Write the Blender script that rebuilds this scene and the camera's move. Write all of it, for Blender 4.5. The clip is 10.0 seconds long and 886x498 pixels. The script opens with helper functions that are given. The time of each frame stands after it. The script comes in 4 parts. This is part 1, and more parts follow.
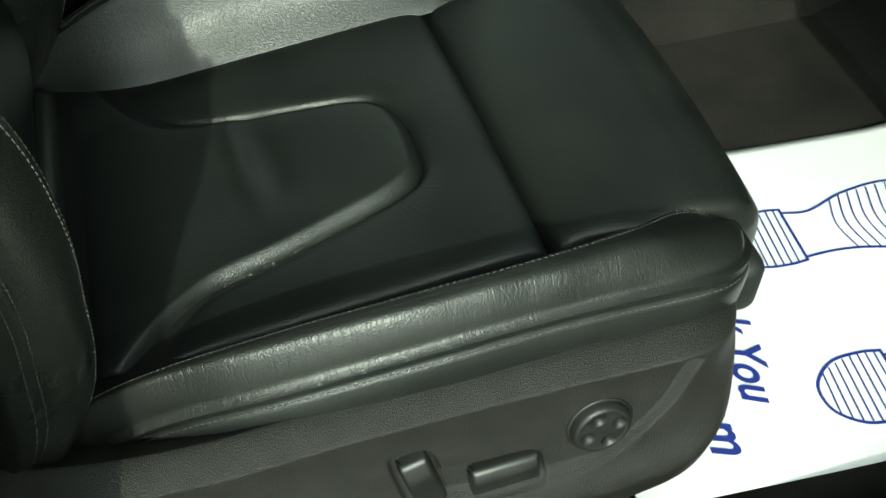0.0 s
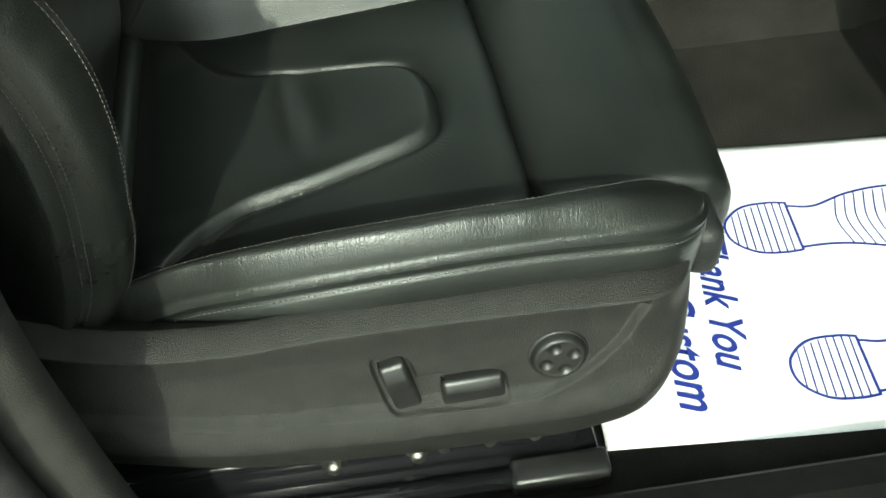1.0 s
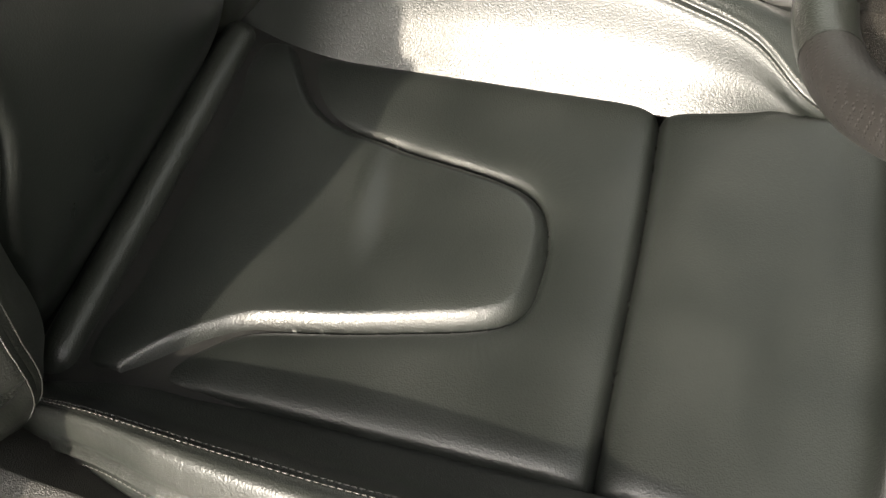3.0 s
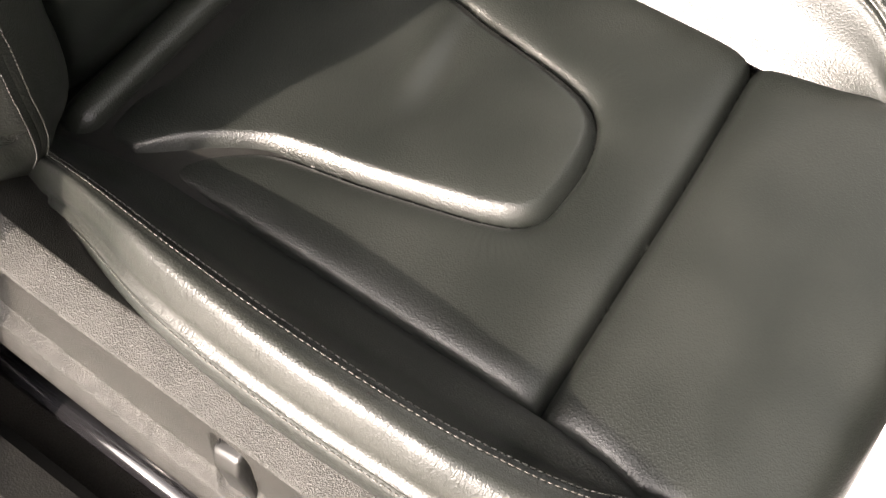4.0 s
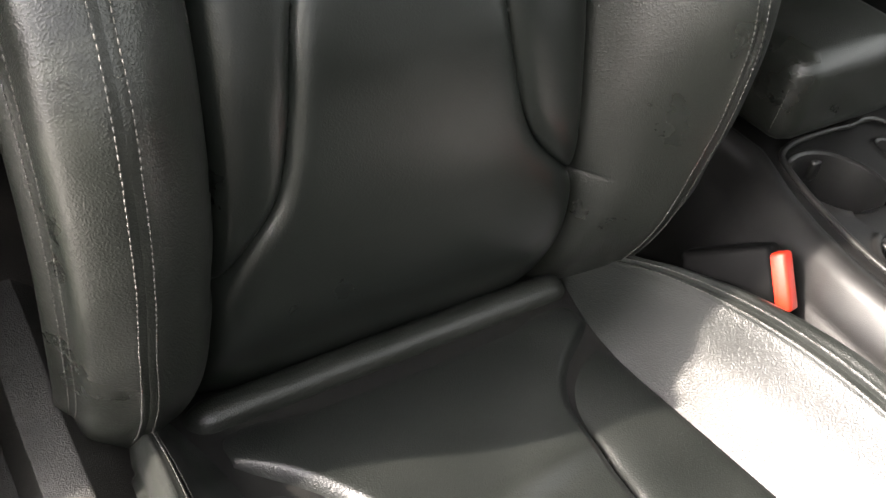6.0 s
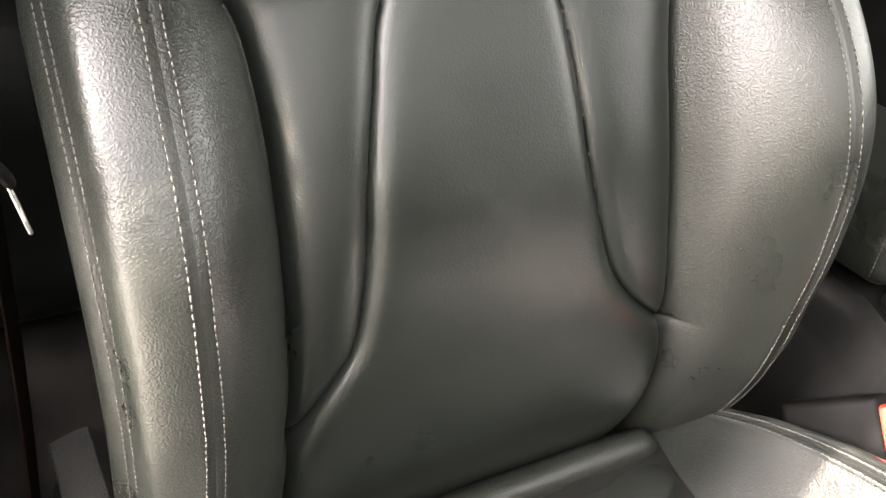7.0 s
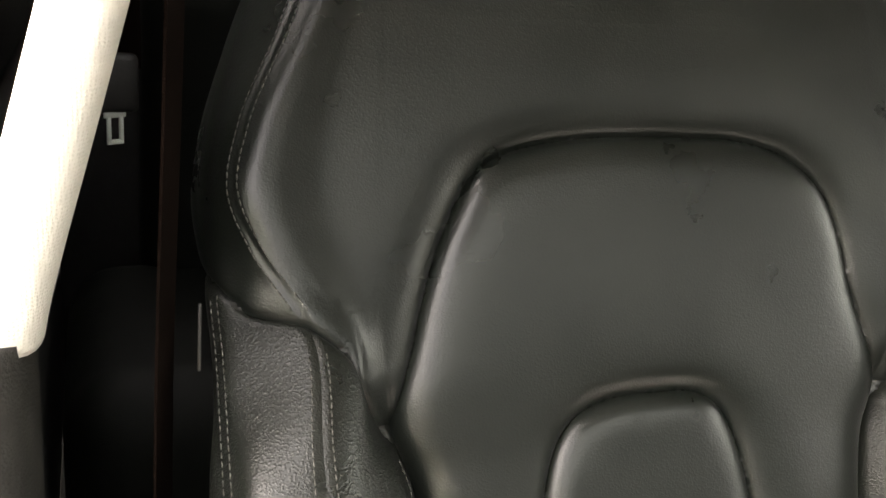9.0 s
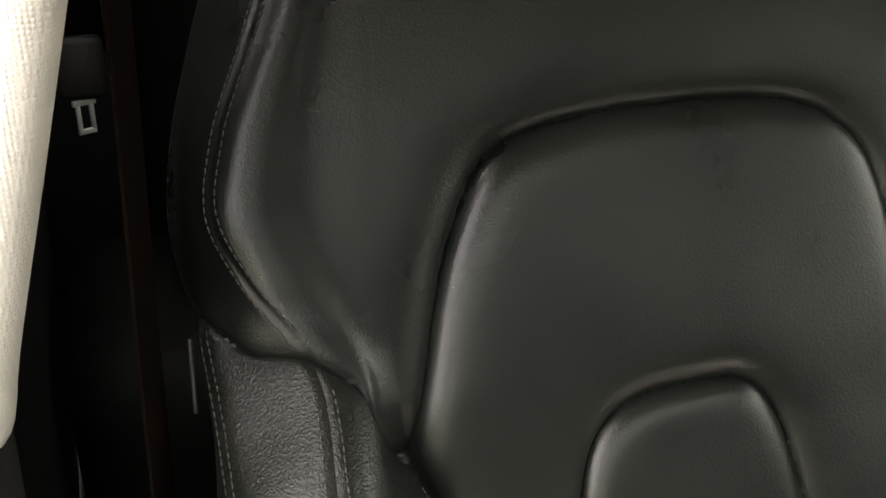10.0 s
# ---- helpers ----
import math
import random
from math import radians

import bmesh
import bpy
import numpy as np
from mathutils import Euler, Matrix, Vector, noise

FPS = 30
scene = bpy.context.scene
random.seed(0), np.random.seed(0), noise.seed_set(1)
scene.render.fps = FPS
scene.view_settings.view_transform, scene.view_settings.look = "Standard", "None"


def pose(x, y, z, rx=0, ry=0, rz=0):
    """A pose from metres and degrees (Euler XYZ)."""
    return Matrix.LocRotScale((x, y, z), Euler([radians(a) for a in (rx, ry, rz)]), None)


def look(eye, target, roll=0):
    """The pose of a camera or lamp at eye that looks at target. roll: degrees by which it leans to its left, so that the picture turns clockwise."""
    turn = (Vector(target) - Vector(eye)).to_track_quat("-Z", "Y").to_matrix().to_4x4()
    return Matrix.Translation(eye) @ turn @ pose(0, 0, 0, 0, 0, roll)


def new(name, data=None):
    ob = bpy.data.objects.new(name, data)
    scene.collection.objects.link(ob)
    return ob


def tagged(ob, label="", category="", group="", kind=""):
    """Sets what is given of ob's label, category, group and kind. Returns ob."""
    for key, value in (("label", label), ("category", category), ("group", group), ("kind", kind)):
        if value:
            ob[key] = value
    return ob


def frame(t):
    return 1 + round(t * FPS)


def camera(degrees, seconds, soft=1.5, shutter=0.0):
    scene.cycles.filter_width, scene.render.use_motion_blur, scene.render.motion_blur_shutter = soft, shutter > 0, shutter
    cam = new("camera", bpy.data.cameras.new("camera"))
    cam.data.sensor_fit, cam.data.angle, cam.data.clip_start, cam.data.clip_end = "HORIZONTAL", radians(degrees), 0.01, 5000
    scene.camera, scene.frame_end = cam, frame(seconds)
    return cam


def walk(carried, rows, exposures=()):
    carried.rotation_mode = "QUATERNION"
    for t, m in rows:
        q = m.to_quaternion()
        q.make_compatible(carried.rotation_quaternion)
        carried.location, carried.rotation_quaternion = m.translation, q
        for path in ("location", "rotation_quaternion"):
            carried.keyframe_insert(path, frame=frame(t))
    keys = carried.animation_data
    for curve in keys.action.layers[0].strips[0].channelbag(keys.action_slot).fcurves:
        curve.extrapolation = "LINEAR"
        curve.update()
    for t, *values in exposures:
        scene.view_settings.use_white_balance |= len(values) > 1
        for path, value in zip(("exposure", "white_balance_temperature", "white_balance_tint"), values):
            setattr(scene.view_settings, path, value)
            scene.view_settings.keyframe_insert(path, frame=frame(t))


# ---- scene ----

cam = camera(48.0, 10.0, soft=1.6)
PATH = [
    (0, (0.592, 0.114, 0.791), (-0.668, 0.456, -0.724), -1.4),
    (0.5, (0.699, 0.13, 0.842), (-0.591, 0.358, -0.67), 0.4),
    (1, (0.719, 0.172, 0.844), (-0.587, 0.316, -0.664), -2.6),
    (1.5, (0.637, 0.24, 0.803), (-0.659, 0.256, -0.72), -7.3),
    (2, (0.507, 0.278, 0.816), (-0.659, 0.163, -0.806), -8.5),
    (2.2, (0.465, 0.282, 0.819), (-0.674, 0.12, -0.817), -8.0),
    (3.3, (0.342, 0.29, 0.808), (-0.636, -0.054, -0.902), 4.8),
    (3.5, (0.317, 0.291, 0.821), (-0.495, -0.006, -0.982), 8.7),
    (4, (0.347, 0.326, 0.799), (-0.441, -0.046, -1.001), 10.6),
    (4.5, (0.361, 0.375, 0.769), (-0.601, -0.283, -0.856), 10.0),
    (5, (0.358, 0.383, 0.768), (-0.67, -0.422, -0.747), 13.6),
    (5.5, (0.348, 0.381, 0.762), (-0.687, -0.576, -0.656), 14.1),
    (5.7, (0.345, 0.381, 0.764), (-0.691, -0.688, -0.572), 12.5),
    (6.8, (0.324, 0.375, 0.752), (-0.61, -0.969, -0.397), 7.1),
    (7, (0.326, 0.377, 0.748), (-0.604, -1.063, -0.282), 6.0),
    (7.5, (0.304, 0.398, 0.778), (-0.47, -1.232, -0.086), 3.9),
    (8, (0.298, 0.396, 0.789), (-0.392, -1.338, 0.07), 2.9),
    (8.5, (0.303, 0.374, 0.817), (-0.353, -1.407, 0.186), 3.3),
    (9, (0.309, 0.339, 0.855), (-0.341, -1.452, 0.245), 4.3),
    (9.5, (0.306, 0.3, 0.877), (-0.314, -1.473, 0.193), 2.8),
    (10, (0.289, 0.275, 0.885), (-0.335, -1.455, 0.1), -0.4),
]
EXPOSURES = [(0.0, 0.80, 6250, -16), (0.5, 1.03, 6350, -14), (1.5, 1.25, 6400, -14), (2.2, 1.25, 7000, -22), (3.3, 2.95, 7100, 17), (4.0, 3.0, 7200, 17), (4.5, 2.68, 7100, 16), (5.7, 2.95, 6700, 15), (6.8, 4.3, 7000, 18), (7.5, 4.55, 7200, 17), (8.0, 4.65, 7300, 17), (8.5, 4.2, 7400, 17), (9.2, 3.4, 7400, 14), (10.0, 2.95, 7300, 14)]
walk(cam, [(t, look(*row)) for t, *row in PATH], EXPOSURES)

# ---- light: low sun from the open door's side, sky ----
SUN_DIR = Vector((0.766, -0.186, 0.616))
world = bpy.data.worlds.new("sky")
scene.world = world
world.use_nodes = True
wn = world.node_tree
sky = wn.nodes.new("ShaderNodeTexSky")
sky.sky_type = 'NISHITA'
sky.sun_disc = False
sky.sun_elevation = math.asin(SUN_DIR.z)
sky.sun_rotation = math.atan2(SUN_DIR.x, SUN_DIR.y)
sky.air_density, sky.dust_density, sky.ozone_density = 1.0, 5.0, 1.0
haze = wn.nodes.new("ShaderNodeHueSaturation")
haze.inputs["Saturation"].default_value = 0.2
wn.links.new(sky.outputs[0], haze.inputs["Color"])
wn.links.new(haze.outputs[0], wn.nodes["Background"].inputs[0])
wn.nodes["Background"].inputs[1].default_value = 0.15
sun = new("sun", bpy.data.lights.new("sun", 'SUN'))
sun.data.energy, sun.data.angle, sun.data.color = 2.0, radians(0.8), (1.0, 0.93, 0.82)
sun.matrix_world = look(SUN_DIR * 5, (0, 0, 0))


# ---- materials ----
def material(name, color, rough=0.5, metal=0.0, spec=0.5):
    m = bpy.data.materials.new(name)
    m.use_nodes = True
    b = m.node_tree.nodes["Principled BSDF"]
    b.inputs["Base Color"].default_value = (*color, 1)
    b.inputs["Roughness"].default_value = rough
    b.inputs["Metallic"].default_value = metal
    b.inputs["Specular IOR Level"].default_value = spec
    return m, m.node_tree, b


def node(tree, kind, **values):
    n = tree.nodes.new(kind)
    for key, value in values.items():
        n.inputs[key].default_value = value
    return n


def noise_node(tree, coords, scale, detail=3.0, stretch=None):
    n = node(tree, "ShaderNodeTexNoise", Scale=scale, Detail=detail)
    source = coords
    if stretch:
        mp = node(tree, "ShaderNodeMapping", Scale=stretch)
        tree.links.new(coords, mp.inputs["Vector"])
        source = mp.outputs[0]
    tree.links.new(source, n.inputs["Vector"])
    return n


def ramp(tree, source, low, high, a, b):
    r = node(tree, "ShaderNodeMapRange")
    r.inputs["From Min"].default_value, r.inputs["From Max"].default_value = low, high
    r.inputs["To Min"].default_value, r.inputs["To Max"].default_value = a, b
    tree.links.new(source, r.inputs["Value"])
    return r.outputs[0]


def tint(tree, bsdf, source, c1, c2):
    mix = tree.nodes.new("ShaderNodeMix")
    mix.data_type = 'RGBA'
    tree.links.new(source, mix.inputs["Factor"])
    mix.inputs["A"].default_value, mix.inputs["B"].default_value = (*c1, 1), (*c2, 1)
    tree.links.new(mix.outputs["Result"], bsdf.inputs["Base Color"])


def add(tree, a, b, factor=1.0):
    n = node(tree, "ShaderNodeMath")
    n.operation = 'MULTIPLY_ADD'
    tree.links.new(b, n.inputs[0])
    n.inputs[1].default_value = factor
    tree.links.new(a, n.inputs[2])
    return n.outputs[0]


def bump(tree, bsdf, height, strength, distance):
    n = node(tree, "ShaderNodeBump", Strength=strength, Distance=distance)
    tree.links.new(height, n.inputs["Height"])
    tree.links.new(n.outputs[0], bsdf.inputs["Normal"])


def leather(name, c1, c2, rough, creases=0.0, crease_stretch=(30, 110, 30), grain=0.27, spec=0.5):
    """Grained leather: small pebbles, broad soft undulation, worn patches, and creases where it is sat on."""
    m, tree, b = material(name, c1, rough, spec=spec)
    co = tree.nodes.new("ShaderNodeTexCoord").outputs["Object"]
    warp = noise_node(tree, co, 160, 2)
    pebble = node(tree, "ShaderNodeTexVoronoi", Scale=760.0)
    pebble.feature = 'SMOOTH_F1'
    pebble.inputs["Smoothness"].default_value = 0.6
    shift = node(tree, "ShaderNodeVectorMath")
    shift.operation = 'MULTIPLY_ADD'
    tree.links.new(warp.outputs["Color"], shift.inputs[0])
    shift.inputs[1].default_value = (0.004, 0.004, 0.004)
    tree.links.new(co, shift.inputs[2])
    tree.links.new(shift.outputs[0], pebble.inputs["Vector"])
    fine = ramp(tree, pebble.outputs["Distance"], 0.0, 0.6, 1.0, 0.0)
    soft = noise_node(tree, co, 20, 2)
    height = add(tree, fine, soft.outputs["Fac"], 0.5)
    if creases:
        wr = noise_node(tree, shift.outputs[0], 1.0, 2.5, crease_stretch)
        wr.inputs["Distortion"].default_value = 0.9
        off = node(tree, "ShaderNodeMath")
        off.operation = 'SUBTRACT'
        tree.links.new(wr.outputs["Fac"], off.inputs[0])
        off.inputs[1].default_value = 0.5
        side = node(tree, "ShaderNodeMath")
        side.operation = 'ABSOLUTE'
        tree.links.new(off.outputs[0], side.inputs[0])
        line = ramp(tree, side.outputs[0], 0.0, 0.035, 0.0, 1.0)
        height = add(tree, height, line, creases)
        height = add(tree, height, wr.outputs["Fac"], creases * 0.8)
    bump(tree, b, height, grain, 0.0006)
    wear = noise_node(tree, co, 14, 5)
    tint(tree, b, ramp(tree, wear.outputs["Fac"], 0.35, 0.7, 0, 1), c1, c2)
    tree.links.new(ramp(tree, wear.outputs["Fac"], 0.3, 0.75, rough - 0.05, rough + 0.07), b.inputs["Roughness"])
    return m


BLACK_LEATHER = leather("black_leather", (0.011, 0.0125, 0.0105), (0.0175, 0.019, 0.0165), 0.31, spec=0.5, grain=0.34)
SEAT_LEATHER = leather("worn_black_seat_leather", (0.0088, 0.0102, 0.0092), (0.0138, 0.0155, 0.0140), 0.35, spec=0.5, grain=0.28)
CREASED_LEATHER = leather("creased_black_leather", (0.012, 0.0135, 0.012), (0.019, 0.020, 0.018), 0.35, creases=0.9, crease_stretch=(16, 150, 16), grain=0.26)
BACK_LEATHER = leather("black_leather_back", (0.0066, 0.0082, 0.0070), (0.0100, 0.0120, 0.0104), 0.31, grain=0.15, spec=0.52)


def plastic(name, c1, c2, rough, scale=850.0, strength=0.5, spec=0.5):
    m, tree, b = material(name, c1, rough, spec=spec)
    co = tree.nodes.new("ShaderNodeTexCoord").outputs["Object"]
    v = node(tree, "ShaderNodeTexVoronoi", Scale=scale)
    tree.links.new(co, v.inputs["Vector"])
    n = noise_node(tree, co, 60, 4)
    bump(tree, b, add(tree, v.outputs["Distance"], n.outputs["Fac"], 0.2), strength, 0.0007)
    tint(tree, b, ramp(tree, n.outputs["Fac"], 0.35, 0.65, 0, 1), c1, c2)
    return m


TRIM_PLASTIC = plastic("grained_black_plastic", (0.010, 0.010, 0.0088), (0.016, 0.0153, 0.0139), 0.47, 1150.0, 0.75, spec=0.36)
SMOOTH_PLASTIC = plastic("smooth_black_plastic", (0.010, 0.010, 0.010), (0.015, 0.015, 0.014), 0.34, 1500.0, 0.15)
CONSOLE_PLASTIC = plastic("soft_touch_console_plastic", (0.008, 0.008, 0.008), (0.012, 0.012, 0.0115), 0.38, 1200.0, 0.12, 0.4)
PILLAR_PLASTIC = plastic("dark_grey_pillar_plastic", (0.022, 0.021, 0.019), (0.030, 0.029, 0.026), 0.66, 700.0, 0.4, 0.3)
DOOR_PLASTIC = plastic("grey_door_plastic", (0.05, 0.049, 0.046), (0.065, 0.064, 0.060), 0.5, 900.0, 0.4, 0.4)
RUBBER = plastic("black_rubber", (0.006, 0.006, 0.006), (0.011, 0.011, 0.011), 0.6, 300.0, 0.3)
RED_PLASTIC = plastic("red_buckle_plastic", (0.55, 0.020, 0.006), (0.60, 0.026, 0.008), 0.4, 1500.0, 0.05)


def cloth(name, c1, c2, scale, strength, rough=0.9, weave=False, spec=0.2):
    m, tree, b = material(name, c1, rough, spec=spec)
    co = tree.nodes.new("ShaderNodeTexCoord").outputs["Object"]
    n = noise_node(tree, co, scale, 4)
    broad = noise_node(tree, co, 9, 4)
    height = n.outputs["Fac"]
    if weave:
        v = node(tree, "ShaderNodeTexVoronoi", Scale=scale, Randomness=0.15)
        tree.links.new(co, v.inputs["Vector"])
        height = ramp(tree, v.outputs["Distance"], 0.1, 0.6, 1, 0)
    bump(tree, b, height, strength, 0.002)
    tint(tree, b, ramp(tree, add(tree, broad.outputs["Fac"], n.outputs["Fac"], 0.6), 0.6, 1.0, 0, 1), c1, c2)
    return m


CARPET = cloth("dark_grey_carpet", (0.007, 0.0066, 0.0058), (0.026, 0.0238, 0.0208), 700, 0.9)
PILLAR_CLOTH = cloth("pale_woven_pillar_cloth", (0.80, 0.77, 0.70), (0.86, 0.83, 0.76), 560, 0.3, weave=True)
BELT_WEB = cloth("brown_black_belt_webbing", (0.006, 0.0036, 0.0028), (0.009, 0.0052, 0.004), 900, 0.6, 0.9, spec=0.04)
HEADLINER = cloth("grey_headliner", (0.26, 0.25, 0.23), (0.30, 0.29, 0.27), 500, 0.3)
THREAD, _t, _b = material("grey_thread", (0.080, 0.077, 0.071), 0.6)
INK, _t, _b = material("blue_ink", (0.012, 0.025, 0.22), 0.6)
CHROME, _t, _b = material("bright_steel", (0.62, 0.62, 0.60), 0.25, 1.0)
DULL_STEEL, _t, _b = material("dull_steel", (0.30, 0.29, 0.26), 0.4, 1.0)
BLACK_METAL, _t, _b = material("black_painted_steel", (0.008, 0.008, 0.009), 0.16, 0.0, 0.6)
PAPER, pt, pb = material("white_paper", (0.80, 0.81, 0.83), 0.55)
pco = pt.nodes.new("ShaderNodeTexCoord").outputs["Object"]
bump(pt, pb, noise_node(pt, pco, 11, 3).outputs["Fac"], 0.25, 0.01)
tint(pt, pb, noise_node(pt, pco, 6, 4).outputs["Fac"], (0.76, 0.77, 0.80), (0.83, 0.83, 0.84))
ASPHALT, at, ab = material("worn_asphalt", (0.1, 0.1, 0.1), 0.9)
aco = at.nodes.new("ShaderNodeTexCoord").outputs["Object"]
an = noise_node(at, aco, 40, 6)
tint(at, ab, an.outputs["Fac"], (0.07, 0.068, 0.064), (0.12, 0.116, 0.11))
bump(at, ab, an.outputs["Fac"], 0.5, 0.01)
CONCRETE, kt, kb = material("pale_concrete", (0.5, 0.48, 0.45), 0.9)
kn = noise_node(kt, kt.nodes.new("ShaderNodeTexCoord").outputs["Object"], 12, 6)
tint(kt, kb, kn.outputs["Fac"], (0.36, 0.345, 0.32), (0.45, 0.435, 0.405))
bump(kt, kb, kn.outputs["Fac"], 0.4, 0.01)


# ---- mesh tools ----
def mesh_object(name, verts, faces, mat, parent=None, label="", smooth=True):
    me = bpy.data.meshes.new(name)
    me.from_pydata([tuple(map(float, v)) for v in verts], [], [tuple(map(int, f)) for f in faces])
    me.validate()
    if smooth:
        me.polygons.foreach_set("use_smooth", [True] * len(me.polygons))
    me.materials.append(mat)
    ob = new(name, me)
    if parent:
        ob.parent = parent
    if label:
        ob["label"] = label
    return ob


def part(name, bm, mat, parent=None, label="", smooth=True):
    me = bpy.data.meshes.new(name)
    bmesh.ops.recalc_face_normals(bm, faces=bm.faces)
    bm.to_mesh(me)
    bm.free()
    if smooth:
        me.polygons.foreach_set("use_smooth", [True] * len(me.polygons))
    me.materials.append(mat)
    ob = new(name, me)
    if parent:
        ob.parent = parent
    if label:
        ob["label"] = label
    return ob


def box(size, at=(0, 0, 0), bevel=0.0, segments=2, turn=None, bm=None):
    bm = bm or bmesh.new()
    made = bmesh.ops.create_cube(bm, size=1.0)["verts"]
    bmesh.ops.scale(bm, vec=size, verts=made)
    if bevel:
        edges = list({e for v in made for e in v.link_edges})
        made = bmesh.ops.bevel(bm, geom=edges, offset=bevel, segments=segments, profile=0.5, affect='EDGES')["verts"]
        made = list({v for v in made} | {v for f in bm.faces for v in f.verts if v.tag is False and v in made})
    m = Matrix.Translation(at) @ (turn or Matrix.Identity(4))
    bmesh.ops.transform(bm, matrix=m, verts=made)
    return bm


def rod(a, b, r1, r2=None, sides=16, bm=None):
    bm = bm or bmesh.new()
    a, b = Vector(a), Vector(b)
    m = Matrix.Translation((a + b) / 2) @ (b - a).to_track_quat('Z', 'Y').to_matrix().to_4x4()
    bmesh.ops.create_cone(bm, cap_ends=True, segments=sides, radius1=r1, radius2=r2 if r2 is not None else r1, depth=(b - a).length, matrix=m)
    return bm


def curve_points(points, step):
    """Points at even steps along a smooth line (Catmull-Rom) through a few given points."""
    p = np.array(points, float)
    p = np.vstack([2 * p[0] - p[1], p, 2 * p[-1] - p[-2]])
    out = []
    for i in range(1, len(p) - 2):
        t = np.linspace(0, 1, 40, endpoint=False)[:, None]
        a, b, c, d = p[i - 1:i + 3]
        out.append(0.5 * (2 * b + (c - a) * t + (2 * a - 5 * b + 4 * c - d) * t ** 2 + (3 * b - a - 3 * c + d) * t ** 3))
    out = np.vstack(out + [p[-2][None]])
    s = np.concatenate([[0], np.cumsum(np.linalg.norm(np.diff(out, axis=0), axis=1))])
    n = max(2, int(s[-1] / step) + 1)
    q = np.linspace(0, s[-1], n)
    return np.stack([np.interp(q, s, out[:, k]) for k in range(out.shape[1])], 1)


def soft_line(points, width=0.012):
    """A seam line with its bends eased over a short length, its ends kept."""
    line = curve_points(points, 0.0012)
    n = int(width / 0.0012)
    w = np.hanning(2 * n + 3)[1:-1]
    long = np.vstack([2 * line[0] - line[n:0:-1], line, 2 * line[-1] - line[-2:-n - 2:-1]])
    return np.stack([np.convolve(long[:, k], w / w.sum(), 'valid') for k in range(line.shape[1])], 1)


def sweep(points, section, ups=(0, 0, 1), closed=True, step=0.006):
    """A section (list of side, up offsets) carried along a smooth line; gives verts and faces."""
    line = curve_points(points, step)
    tan = np.gradient(line, axis=0)
    tan /= np.linalg.norm(tan, axis=1)[:, None]
    up = np.array(ups, float)
    side = np.cross(tan, up)
    side /= np.linalg.norm(side, axis=1)[:, None]
    upv = np.cross(side, tan)
    sec = np.array(section, float)
    verts = (line[:, None] + side[:, None] * sec[None, :, :1] + upv[:, None] * sec[None, :, 1:2]).reshape(-1, 3)
    n, k = len(line), len(sec)
    faces = []
    for i in range(n - 1):
        for j in range(k if closed else k - 1):
            a, b = i * k + j, i * k + (j + 1) % k
            faces.append((a, b, b + k, a + k))
    if closed:
        faces += [tuple(range(k))[::-1], tuple(range((n - 1) * k, n * k))]
    return verts, faces


def ring(rx, ry, n=14, power=2.0):
    out = []
    for i in range(n):
        a = 2 * math.pi * i / n
        c, s = math.cos(a), math.sin(a)
        out.append((rx * math.copysign(abs(c) ** (2 / power), c), ry * math.copysign(abs(s) ** (2 / power), s)))
    return out


def nearest(points, line):
    """Distance from each point to a finely sampled line, and the nearest place on it."""
    dist = np.full(len(points), 9.0)
    place = points.copy()
    lo, hi = line.min(0) - 0.06, line.max(0) + 0.06
    pick = np.where(((points >= lo) & (points <= hi)).all(1))[0]
    for block in np.array_split(pick, max(1, len(pick) // 4000)):
        d = np.linalg.norm(points[block][:, None] - line[None], axis=2)
        k = d.argmin(1)
        dist[block], place[block] = d[np.arange(len(block)), k], line[k]
    return dist, place


def inside(points, poly):
    x, y = points[:, 0], points[:, 1]
    c = np.zeros(len(points), bool)
    for (x1, y1), (x2, y2) in zip(poly, np.roll(poly, -1, axis=0)):
        if y1 != y2:
            c ^= ((y1 > y) != (y2 > y)) & (x < (x2 - x1) * (y - y1) / (y2 - y1) + x1)
    return c


def normals(base, u, v):
    e = 4e-4
    n = np.cross(base(u + e, v) - base(u - e, v), base(u, v + e) - base(u, v - e))
    return n / (np.linalg.norm(n, axis=1)[:, None] + 1e-15)


